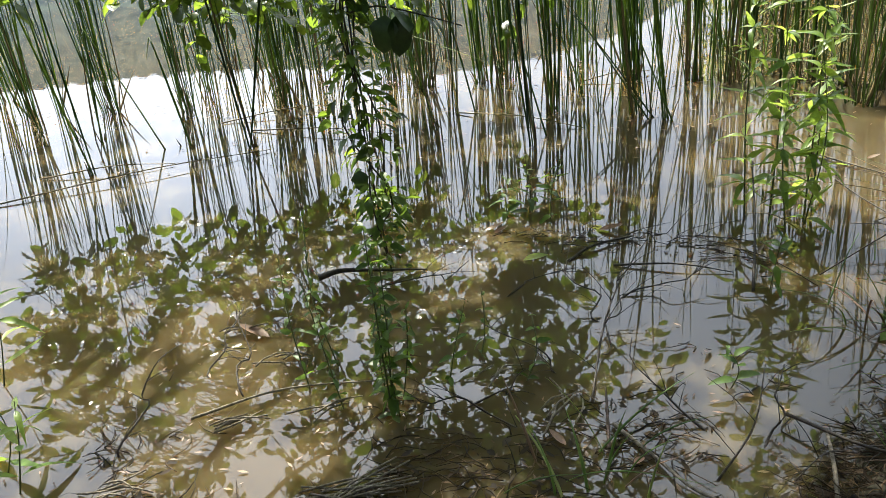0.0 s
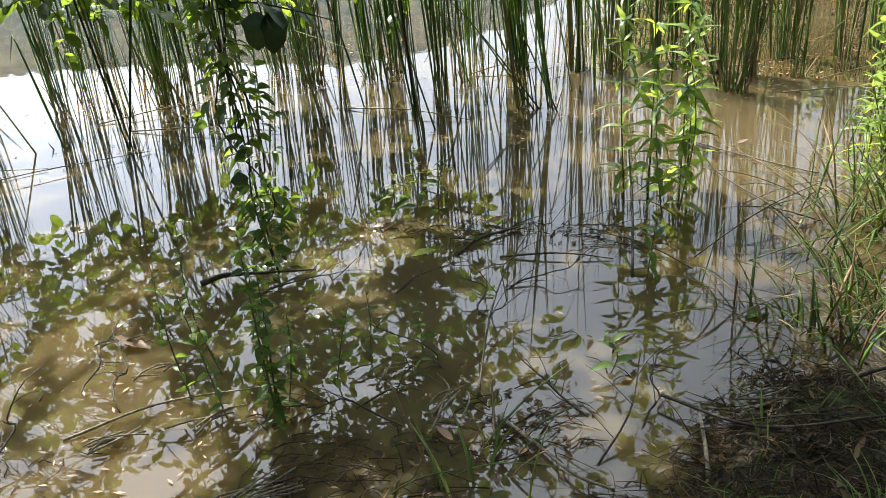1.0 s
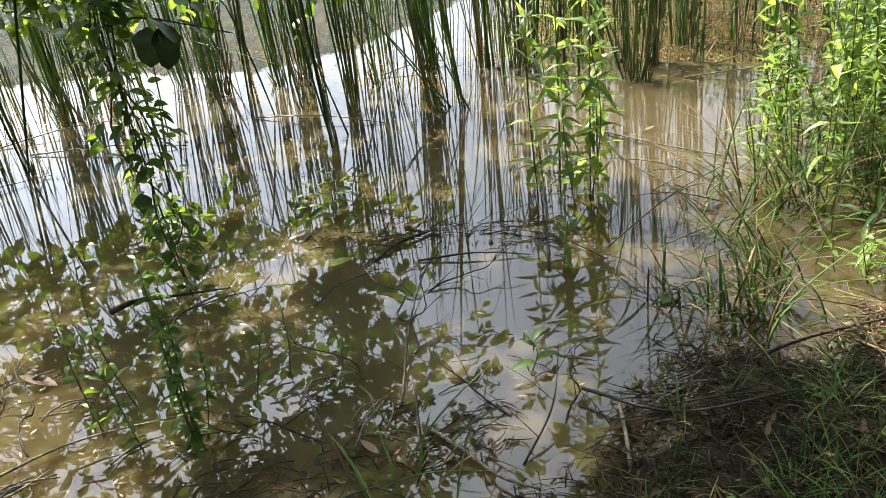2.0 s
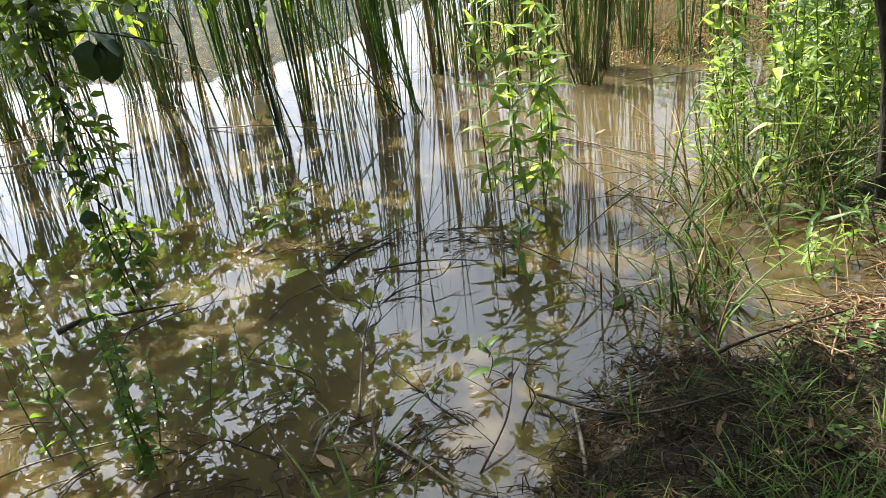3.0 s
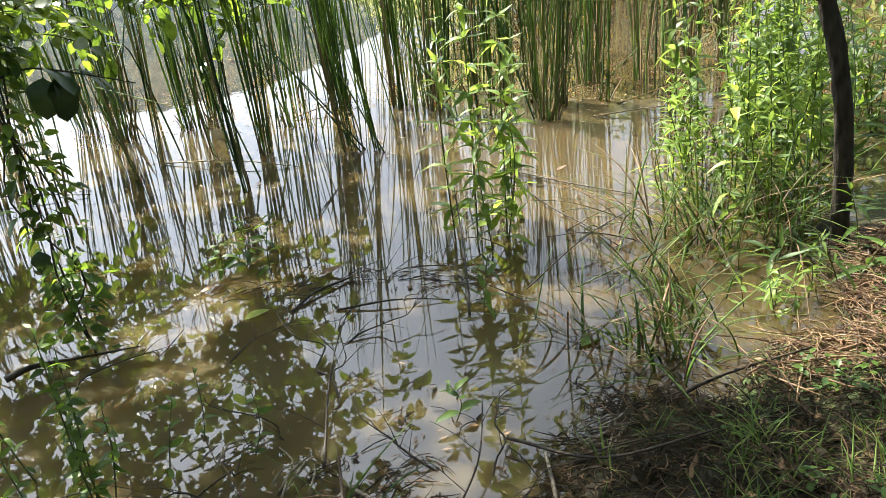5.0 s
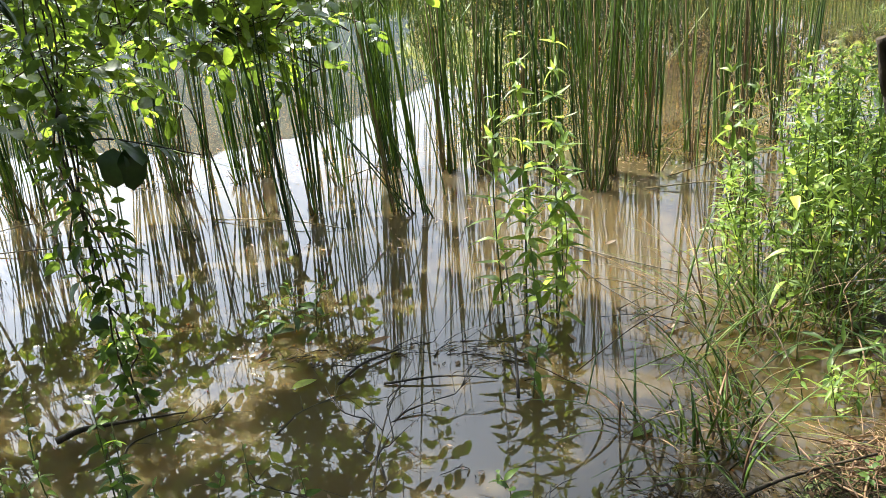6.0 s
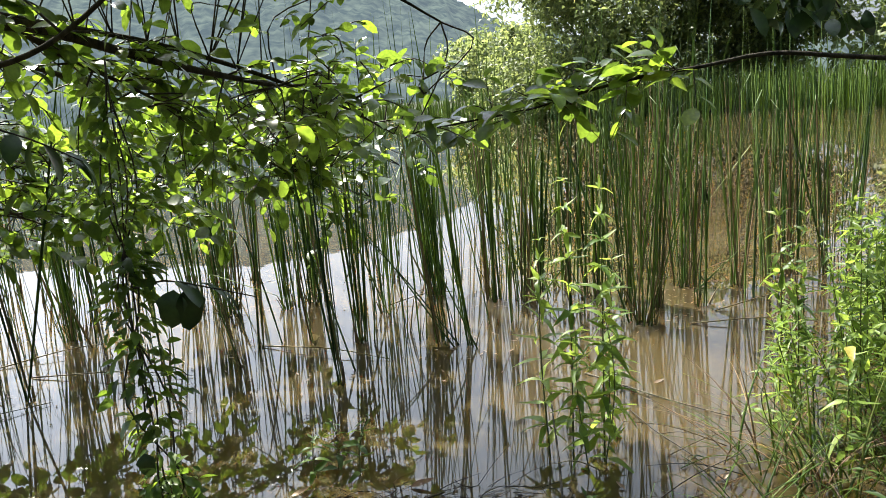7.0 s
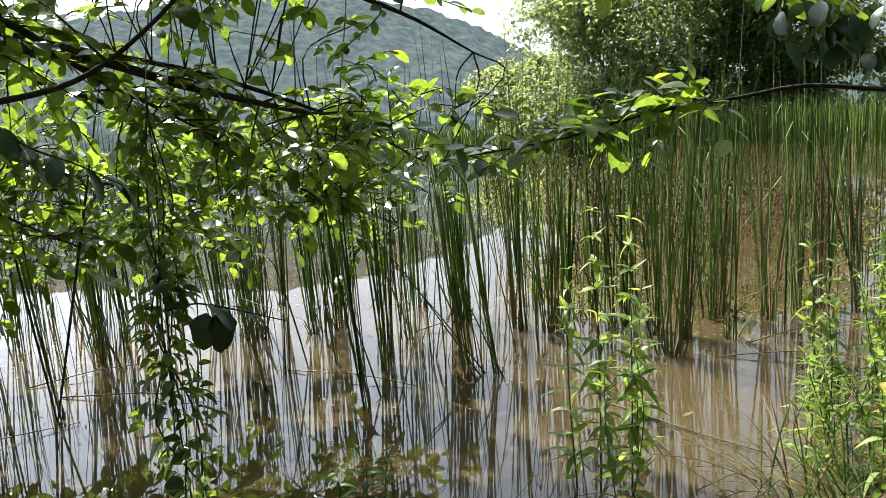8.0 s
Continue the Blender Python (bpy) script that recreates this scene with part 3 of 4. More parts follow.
# the dense leafy ends of the low boughs
for _ in range(125):
    a, e = leaf_rnd.uniform(-16, 11.5), leaf_rnd.gauss(0.2, 1.7)
    if e > 4.5 or e < low_edge(a) or noise.noise(Vector((a * 0.25, e * 0.5, 1.7))) < -0.15:
        continue
    way = Vector((leaf_rnd.gauss(0.3, 0.6), leaf_rnd.gauss(0.2, 0.6), leaf_rnd.gauss(0.05, 0.25)))
    spray(bearing(a, e, leaf_rnd.uniform(3.2, 4.2)) - ORIGIN, way, leaf_rnd.uniform(0.12, 0.32), bough_parts[0], 0.036, 0.88, link=leaf_rnd.random() < 0.5)
for _ in range(85):
    a = leaf_rnd.uniform(-21, 5.5)
    way = Vector((leaf_rnd.gauss(0.25, 0.6), leaf_rnd.gauss(0.3, 0.6), leaf_rnd.gauss(0.05, 0.3)))
    spray(bearing(a, leaf_rnd.uniform(10.5, 15.5), leaf_rnd.uniform(3.7, 4.8)) - ORIGIN, way, leaf_rnd.uniform(0.2, 0.45), bough_parts[3], 0.058, 1.4, link=leaf_rnd.random() < 0.3)

def sun_gap(p):
    """Where overhead leaves are left out to let sun through; fewer gaps by the bank."""
    q = Vector((p.x + 0.273 * p.z, p.y - 0.793 * p.z, 0))
    return noise.noise(Vector((q.x * 2.0, q.y * 2.0, 5.3))) < (-0.35 if q.y < 1.8 and q.x < 1.15 else 0.25 if q.y < 1.5 else 0.16 if q.x > -0.6 else -0.1)


# leaves added overhead, mostly out of view, to shade the water
for _ in range(230):
    p = Vector((leaf_rnd.uniform(-0.6, 0.5), leaf_rnd.uniform(2.0, 4.0), leaf_rnd.uniform(2.9, 4.2)))
    if p.z < 1.6 + 0.33 * math.hypot(p.x - EYE.x, p.y - EYE.y) or noise.noise(p * 1.6) < -0.3 or sun_gap(p):
        continue
    spray(p - ORIGIN, Vector((leaf_rnd.gauss(0.25, 0.6), leaf_rnd.gauss(0.3, 0.6), leaf_rnd.gauss(0, 0.3))), leaf_rnd.uniform(0.25, 0.5), bough_parts[6], 0.052, 1.35, link=leaf_rnd.random() < 0.3)
for _ in range(60):
    a = leaf_rnd.uniform(-22, 7)
    way = Vector((leaf_rnd.gauss(0.25, 0.6), leaf_rnd.gauss(0.3, 0.6), leaf_rnd.gauss(-0.2, 0.3)))
    spray(bearing(a, leaf_rnd.uniform(-7.2, -3.5), leaf_rnd.uniform(5.1, 5.8)) - ORIGIN, way, leaf_rnd.uniform(0.2, 0.45), bough_parts[9], 0.045, 1.2, link=True)
# more leaves added above the view, shading water and bank
for _ in range(1150):
    p = Vector((leaf_rnd.uniform(-3.6, 1.1), leaf_rnd.uniform(0.2, 5.0), leaf_rnd.uniform(2.2, 4.3)))
    far_out = math.hypot(p.x - EYE.x, p.y - EYE.y)
    if p.z < max(1.5 + 0.30 * far_out, 0.93 * far_out - 1.2) or p.y > (4.3 if p.x > -0.45 else 3.3 + 0.6 * max(0.0, -1.2 - p.x)) or (p.x > 0.8 and p.y > 3.1) or noise.noise(p * 1.6) < (-0.15 if p.x < -1 else -0.3) or noise.noise(p * 4.0) < -0.12 or sun_gap(p):
        continue
    way = Vector((leaf_rnd.gauss(0.25, 0.6), leaf_rnd.gauss(0.3, 0.6), leaf_rnd.gauss(-0.1, 0.4)))
    spray(p - ORIGIN, way, leaf_rnd.uniform(0.2, 0.45), bough_parts[3], 0.05, 1.35, link=leaf_rnd.random() < 0.3)
hang = smooth_line([p - ORIGIN for p in (bearing(-19.5, 2.6, 2.5), bearing(-17, 0.6, 2.42), bearing(-14.5, -0.6, 2.38), bearing(-11.8, -2.2, 2.36))], 12)
part("twig", mesh_of("twig", *tube_geo(hang, [0.004 - 0.0002 * i for i in range(12)], 5), TWIG), bough_parts[2])
# the tree's leaf again, in the dark shaded colour
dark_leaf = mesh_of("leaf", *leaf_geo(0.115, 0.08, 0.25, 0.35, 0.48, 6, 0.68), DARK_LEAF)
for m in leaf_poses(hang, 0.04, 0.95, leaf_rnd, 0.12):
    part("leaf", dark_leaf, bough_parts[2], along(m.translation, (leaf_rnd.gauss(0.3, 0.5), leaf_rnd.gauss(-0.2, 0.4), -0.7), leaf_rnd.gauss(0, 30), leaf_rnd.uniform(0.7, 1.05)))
tagged(part("foliage", spare.mesh("foliage", WILLOW), tree), kind="stuff")
tagged(part("twig_work", twigs.mesh("twig_work", TWIG), tree), kind="stuff")


# ---- trees, weeds and grass ----
def slender_tree():
    at = Vector((2.44, 1.86, 0.1))
    root = thing("slender_tree", "slender dark-barked tree at the water's edge", "tree", at)
    part("trunk", tube("trunk", [(0.0, 0, -0.2), (0.0, 0, 0.02), (0, 0.02, 0.3), (-0.03, 0.05, 0.6), (-0.07, 0.10, 0.85), (-0.02, 0.12, 1.1), (0.12, 0.12, 1.5), (0.2, 0.1, 2.4)], 0.034, 0.027, BARK, 40, 14, 0.35)[0], root)
    part("stub", tube("stub", [(-0.07, 0.10, 0.82), (-0.11, 0.10, 0.95), (-0.13, 0.1, 1.0)], 0.03, 0.02, BARK, 6, 8)[0], root)
    high_w = [at + Vector((0.17, 0.1, 2.2)), bearing(46, 18, 2.6), bearing(36, 13, 2.35), bearing(27, 11.5, 2.25), bearing(20, 11, 2.2)]
    high_me, high_line = tube("branch", local(high_w, at), 0.012, 0.004, BARK, 20, 6)
    high = part("branch", high_me, root)
    # copy of the leaf with shade in its colour, for the dark clusters
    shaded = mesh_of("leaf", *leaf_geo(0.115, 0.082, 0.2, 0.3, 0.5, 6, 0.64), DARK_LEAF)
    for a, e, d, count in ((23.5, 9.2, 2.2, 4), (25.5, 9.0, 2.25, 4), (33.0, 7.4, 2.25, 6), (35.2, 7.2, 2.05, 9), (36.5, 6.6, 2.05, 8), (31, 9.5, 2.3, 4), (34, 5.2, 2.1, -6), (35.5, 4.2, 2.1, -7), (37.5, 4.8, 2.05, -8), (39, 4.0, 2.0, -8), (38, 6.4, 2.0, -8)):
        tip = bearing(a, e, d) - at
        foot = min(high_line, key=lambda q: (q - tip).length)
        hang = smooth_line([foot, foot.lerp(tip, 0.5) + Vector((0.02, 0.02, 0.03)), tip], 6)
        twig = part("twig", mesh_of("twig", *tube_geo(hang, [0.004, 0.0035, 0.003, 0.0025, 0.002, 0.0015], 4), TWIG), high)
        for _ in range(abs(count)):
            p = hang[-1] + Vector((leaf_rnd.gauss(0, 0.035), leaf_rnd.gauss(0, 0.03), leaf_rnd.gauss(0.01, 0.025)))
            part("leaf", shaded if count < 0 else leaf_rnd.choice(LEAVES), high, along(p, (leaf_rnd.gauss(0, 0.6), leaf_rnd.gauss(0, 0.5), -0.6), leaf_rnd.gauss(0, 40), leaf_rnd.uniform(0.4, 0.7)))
    line_w = [at + Vector((0.1, 0.12, 1.45)), bearing(47, 0.0, 2.75), bearing(39.6, 1.0, 2.65), bearing(35, 1.6, 2.6), bearing(30.7, 1.1, 2.6), bearing(26.7, 0.7, 2.6), bearing(23, 0.0, 2.6), bearing(19.3, -0.9, 2.65), bearing(12.3, -1.8, 2.75)]
    me, line = tube("branch", local(line_w, at), 0.009, 0.003, BARK, 30, 6)
    branch = part("branch", me, root)
    r = leaf_rnd
    for i in range(34):
        p = line[r.randint(14, 29)]
        way = Vector((r.gauss(-0.6, 0.5), r.gauss(0.1, 0.6), r.gauss(0.25, 0.4))).normalized()
        tl = smooth_line([p, p + way * 0.06, p + way * r.uniform(0.1, 0.22) + Vector((0, 0, -0.02))], 5)
        part("twig", mesh_of("twig", *tube_geo(tl, [0.0025, 0.002, 0.002, 0.0015, 0.001], 4), TWIG), branch)
        for m in leaf_poses(tl, 0.034, 0.82, r):
            part("leaf", r.choice(LEAVES), branch, m)

    # crown added above the view to shade the bank behind the trunk
    crown, limbs = Heap(), [[at + Vector((0.18, 0.1, 2.2)), (2.5, 2.9, 2.75), (2.3, 3.9, 3.1), (2.1, 4.6, 3.2)], [at + Vector((0.2, 0.1, 2.35)), (3.0, 3.0, 2.9), (3.3, 4.0, 3.3), (3.5, 4.8, 3.4)], [at + Vector((0.2, 0.1, 2.38)), (3.1, 2.2, 3.0), (3.9, 2.8, 3.4)]]
    sprigs = Heap()
    for pts in limbs:
        me, line = tube("limb", local(pts, at), 0.02, 0.006, BARK, 18, 6)
        low = [Vector((r.uniform(1.7, 2.6), r.uniform(3.5, 5.0), r.uniform(2.35, 2.95))) - at for _ in range(12)]
        part("limb", me, root)
        for p in low + [line[r.randint(5, 17)] + Vector((r.gauss(0, 0.5), r.gauss(0, 0.5), abs(r.gauss(0.15, 0.3)))) for _ in range(130)]:
            w = p + at
            sx, sy = w.x + 0.273 * (w.z - 0.5), w.y - 0.793 * (w.z - 0.5)
            if (sx < 2.85 and sy > 1.75 and p not in low) or (sx < 2.45 and 1.2 < sy < 1.75) or w.z < 1.7 + 0.2 * math.hypot(w.x, w.y):
                continue
            way = Vector((r.gauss(0, 0.7), r.gauss(0, 0.7), r.gauss(0, 0.3))).normalized()
            twig = smooth_line([p, p + way * 0.15, p + way * r.uniform(0.2, 0.4)], 5)
            sprigs.add(tube_geo(twig, [0.004, 0.0035, 0.003, 0.0025, 0.002], 4), Matrix())
            for m in leaf_poses(twig, 0.045, 1.15, r):
                crown.add(r.choice(LEAF_GEOS), m)
    tagged(part("foliage", crown.mesh("foliage", WILLOW), root), kind="stuff")
    tagged(part("twig_work", sprigs.mesh("twig_work", TWIG), root), kind="stuff")


slender_tree()

LANCE = [leaf_geo(0.135, 0.030, f, d, 0.38, 6, 1.3) for f, d in ((0.3, 0.2), (0.4, 0.45), (0.2, 0.7), (0.3, -0.1))]
WEED_LEAVES = [mesh_of("leaf", *g, WEED) for g in LANCE]
OVATE = [leaf_geo(0.118, 0.040, f, d, 0.36, 6, 1.15) for f, d in ((0.3, 0.2), (0.4, 0.5), (0.2, 0.8), (0.3, -0.15))]
STALK_LEAVES = [mesh_of("leaf", *g, WEED) for g in OVATE]
BUSH_LEAVES = [mesh_of("leaf", *g, m) for g in OVATE for m in (WEED, WEED, BUSH)]
HERB_LEAVES = [mesh_of("leaf", *g, HERB) for g in LANCE]
SMALL_LEAVES = [mesh_of("leaf", *leaf_geo(0.08, 0.036, f, d, 0.4, 6, 0.9), HERB) for f, d in ((0.3, 0.2), (0.4, 0.45), (0.2, 0.7), (0.3, -0.1))]
weed_rnd = random.Random(77)


def weed(at, height, lean, leaves, size=1.0, step=0.055, bare=0.1, label="upright weed with narrow bright green leaves in pairs", group="weeds by the water", lie=25, loose=14):
    r = weed_rnd
    root = thing("weed", label, "weed", at, group)
    top = Vector((lean[0] * height, lean[1] * height, height))
    pts = [(0, 0, -0.05), top * 0.5 + Vector((r.gauss(0, 0.02), r.gauss(0, 0.02), 0)), top]
    me, line = tube("stem", pts, 0.0018 + 0.0026 * min(1.0, height), 0.0012, STALK, 12, 5)
    part("stem", me, root)
    z, turn = bare * height, r.uniform(0, 180)
    while z < height:
        u = z / height
        p = line[min(int(u * 11 + 0.5), 11)]
        s = size * (0.55 + 0.75 * math.sin(math.pi * min(1, 0.25 + u * 0.75)) ** 1) * r.uniform(0.75, 1.1)
        for half in (0, 180):
            if r.random() < 0.93:
                a = radians(turn + half + r.gauss(0, 14))
                el = radians(lie + 64 * max(0, u - 0.75) + r.gauss(0, loose))
                part("leaf", r.choice(leaves), root, along(p, (math.cos(a) * math.cos(el), math.sin(a) * math.cos(el), math.sin(el)), r.gauss(0, loose), s))
        turn += 90 + r.gauss(0, 12)
        z += step * r.uniform(0.8, 1.2) * (1 - 0.35 * u)
    return root


for x, y, h, lean in [(1.29, 2.66, 1.16, (0.04, 0.10)), (1.41, 2.62, 1.12, (0.06, 0.1)), (1.22, 2.74, 0.92, (0.02, 0.08)), (1.52, 2.8, 0.8, (0.06, 0.05)), (1.32, 2.55, 0.6, (-0.07, 0.0)), (1.40, 2.6, 0.7, (0.02, 0.0))]:
    weed((x, y, 0), h, lean, STALK_LEAVES, 0.88, 0.044, 0.1, lie=8, loose=22)
for _ in range(58):
    x = weed_rnd.uniform(2.42, 4.0)
    y = 2.15 + 0.5 * (x - 2.38) + weed_rnd.uniform(0.0, 1.0)
    weed((x, y, max(0.0, float(ground_height(x, y)))), weed_rnd.uniform(0.45, 0.98), (weed_rnd.gauss(-0.06, 0.17), weed_rnd.gauss(0, 0.15)), BUSH_LEAVES, weed_rnd.uniform(0.46, 0.72), 0.034, 0.06, loose=34)
for x, y, h in [(2.42, 2.97, 0.98), (2.68, 3.12, 0.85), (2.33, 2.75, 0.85), (2.55, 2.6, 0.95), (2.75, 2.8, 0.95), (2.9, 2.6, 1.0)]:
    weed((x - 0.02, y - 0.1, 0), h, (0.02, 0.05), BUSH_LEAVES, 0.75, 0.045, loose=26)

def faded_leaf(host, at, way, size):
    part("leaf", mesh_of("leaf", *leaf_geo(0.13, 0.055, 0.3, 0.35, 0.4, 6, 1.0), FADED), host, along(at, way, 10, size), "yellowing leaf with brown blotches")


faded_leaf(weed((2.12, 2.12, 0.0), 0.62, (0.02, 0.0), BUSH_LEAVES, 0.7, 0.05, loose=24), (0.02, -0.01, 0.55), (-0.5, -0.7, 0.1), 0.85)
for _ in range(11):
    x, y = weed_rnd.uniform(2.12, 2.5), weed_rnd.uniform(2.25, 2.95)
    weed((x, y, 0.0), weed_rnd.uniform(0.3, 0.55), (weed_rnd.gauss(-0.12, 0.12), weed_rnd.gauss(0, 0.1)), WEED_LEAVES, 0.7, 0.045, 0.06)
for _ in range(10):
    x, y = weed_rnd.uniform(1.85, 2.2), weed_rnd.uniform(1.5, 1.78)
    weed((x, y, max(0.0, float(ground_height(x, y)))), weed_rnd.uniform(0.07, 0.16), (weed_rnd.gauss(-0.2, 0.3), weed_rnd.gauss(0, 0.2)), WEED_LEAVES, 0.5, 0.03, 0.2, "low bright green weed at the water's edge", "weeds by the water", 10)
for _ in range(16):
    x = weed_rnd.uniform(3.1, 4.6)
    y = 2.3 + 0.3 * (x - 3.1) + weed_rnd.uniform(0, 0.9)
    weed((x, y, max(0.0, float(ground_height(x, y)))), weed_rnd.uniform(0.7, 1.2), (weed_rnd.gauss(0, 0.12), 0.0), HERB_LEAVES, 1.1, 0.05, 0.06, "leafy dark green weed on the shaded bank", "weeds by the water")
for _ in range(12):
    x, y = weed_rnd.uniform(1.95, 2.6), weed_rnd.uniform(1.45, 1.95)
    weed((x, y, max(0.0, float(ground_height(x, y)))), weed_rnd.uniform(0.1, 0.3), (weed_rnd.gauss(0, 0.25), weed_rnd.gauss(0, 0.2)), HERB_LEAVES, 0.75, 0.045, 0.15, "leafy dark green weed on the shaded bank", "weeds by the water", 5)
SHALLOW_LEAVES = [mesh_of("leaf", *leaf_geo(0.075, 0.042, f, d, 0.42, 6, 0.9), m) for f, d in ((0.3, 0.3), (0.4, 0.6), (0.2, 0.1)) for m in (HERB, HERB, BUSH)]
for x, y, h, lean in [(-0.16, 1.44, 0.56, (-0.04, 0.08)), (-0.17, 1.47, 0.5, (0.03, 0.06)), (-0.14, 1.45, 0.44, (-0.08, 0.1)), (-0.18, 1.52, 0.36, (0.06, 0.05)), (-0.15, 1.5, 0.3, (0.16, 0.05))]:
    weed((x, y, 0), h, lean, SHALLOW_LEAVES, 0.56, 0.03, 0.12, "green herb with oval leaves rising out of the water", "herbs in the shallows", 5, 28)
for x, y, h, lean in [(-0.35, 1.75, 0.5, (-0.09, 0.0)), (0.08, 1.75, 0.22, (0.1, 0.1)), (-0.3, 1.5, 0.4, (-0.2, 0.1)), (-0.42, 1.62, 0.42, (-0.1, 0.1)), (0.2, 1.6, 0.2, (0.2, 0.1)), (-0.02, 1.62, 0.25, (0.3, 0.1))]:
    weed((x, y, 0), h, lean, SHALLOW_LEAVES, 0.46, 0.05, 0.15, "thin green herb with a few small leaves in the shallows", "herbs in the shallows", 5, 28)
for x, y, h in [(0.33, 2.95, 0.22), (0.42, 2.85, 0.26), (0.24, 2.9, 0.18), (0.75, 1.5, 0.12), (1.06, 2.03, 0.22)]:
    weed((x, y, 0), h, (weed_rnd.gauss(0, 0.1), 0.0), SMALL_LEAVES, 0.8, 0.03, 0.1, "small green seedling standing in the water", "seedlings in the shallows", 15)


def vine():
    at = Vector((-0.24, 2.42, 0.0))
    root = thing("hanging_vine", "leafy vine hanging from the branches to the water", "vine", at)
    r = weed_rnd
    small = [mesh_of("leaf", *leaf_geo(0.062, 0.040, f, d, 0.42, 5, 0.8), m) for f, d in ((0.3, 0.3), (0.2, 0.6), (0.4, 0.1)) for m in (WILLOW, BUSH, HERB, WILLOW)]
    for off, top, low in ((0.0, 1.72, -0.03), (0.05, 1.6, 0.25), (-0.06, 1.65, 0.12), (0.02, 1.5, -0.03), (-0.03, 1.7, 0.55)):
        pts = [(off * 0.3, 0, -0.03), (-0.03 - off, 0.02, 0.3), (-0.05 + off * 1.2, 0.04, 0.6), (-0.07 - off * 0.6, 0.06, 0.95), (-0.05 + off, 0.1, 1.3), (-0.05, 0.14, top)]
        pts = [(off * 0.8 - 0.04, 0.03, low)] * (low > 0) + [p for p in pts if low < 0 or p[2] > low + 0.1]
        me, line = tube("stem", pts, 0.0035, 0.003, TWIG, 24, 5)
        stem = part("stem", me, root)
        for i in range(int(46 * (top - max(low, 0)))):
            p = line[r.randint(0, 22)]
            full = 0.6 + 0.4 * min(1.0, max(0.0, (p.z - 0.5) / 0.6))
            a, reach = r.uniform(0, 6.28), r.uniform(0.015, 0.085) * full
            tip = p + Vector((math.cos(a) * reach, math.sin(a) * reach, r.gauss(0.0, 0.03)))
            for k in range(3 if r.random() < 0.5 * full else 1):
                part("leaf", r.choice(small), stem, along(tip + Vector((r.gauss(0, 0.014), r.gauss(0, 0.014), r.gauss(0, 0.014))), (math.cos(a) + r.gauss(0, 0.5), math.sin(a) + r.gauss(0, 0.5), r.gauss(-0.25, 0.4)), r.gauss(0, 35), r.uniform(0.55, 1.15)))
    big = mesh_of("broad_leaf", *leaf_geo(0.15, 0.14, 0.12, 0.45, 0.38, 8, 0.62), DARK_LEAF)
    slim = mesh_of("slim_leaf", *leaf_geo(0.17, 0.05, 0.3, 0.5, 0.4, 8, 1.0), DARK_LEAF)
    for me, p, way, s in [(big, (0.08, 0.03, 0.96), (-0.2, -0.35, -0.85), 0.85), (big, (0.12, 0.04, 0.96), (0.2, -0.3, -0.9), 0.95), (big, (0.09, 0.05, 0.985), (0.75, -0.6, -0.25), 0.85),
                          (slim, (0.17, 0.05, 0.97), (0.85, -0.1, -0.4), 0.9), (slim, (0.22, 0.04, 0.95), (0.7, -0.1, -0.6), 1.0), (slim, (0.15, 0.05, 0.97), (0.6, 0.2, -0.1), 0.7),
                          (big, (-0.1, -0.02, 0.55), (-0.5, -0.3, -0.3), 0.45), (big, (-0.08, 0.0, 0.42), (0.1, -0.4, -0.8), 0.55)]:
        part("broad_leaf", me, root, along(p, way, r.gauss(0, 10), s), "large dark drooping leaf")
    part("tendril", tube("tendril", [(-0.06, 0.06, 0.97), (0.05, 0.05, 0.99), (0.2, 0.04, 0.95), (0.34, 0.05, 0.9)], 0.004, 0.002, TWIG, 10, 5)[0], root)


vine()


# ---- grass, straw, sticks and floating leaves ----
def tussock(x, y, count, reach, seed):
    r = random.Random(seed)
    root = thing("sedge_tussock", "tussock of long arching sedge blades at the waterline", "grass", (x, y, max(0.0, float(ground_height(x, y)))), "sedge tussocks")
    for _ in range(count):
        geo = blade_geo(reach * r.uniform(0.6, 1.1), r.uniform(0.0045, 0.009), r.uniform(0.1, 1.1), r.uniform(0.1, 0.9), 8, 0.2)
        part("blade", mesh_of("blade", *geo, GRASS if r.random() < 0.85 else STRAW), root, turned((r.gauss(0, 0.08), r.gauss(0, 0.08), -0.02), r.uniform(0, 360)))


for k, (x, y, c, s) in enumerate([(1.42, 1.50, 34, 0.26), (1.55, 1.62, 28, 0.3), (1.3, 1.72, 14, 0.28), (1.75, 1.95, 22, 0.32), (1.48, 1.58, 18, 0.33), (1.6, 1.8, 24, 0.3), (2.1, 2.15, 50, 0.5), (2.0, 2.35, 36, 0.5), (2.3, 2.05, 45, 0.5), (2.6, 2.3, 40, 0.5), (0.36, 1.14, 16, 0.25)]):
    tussock(x, y, c, s, 100 + k)


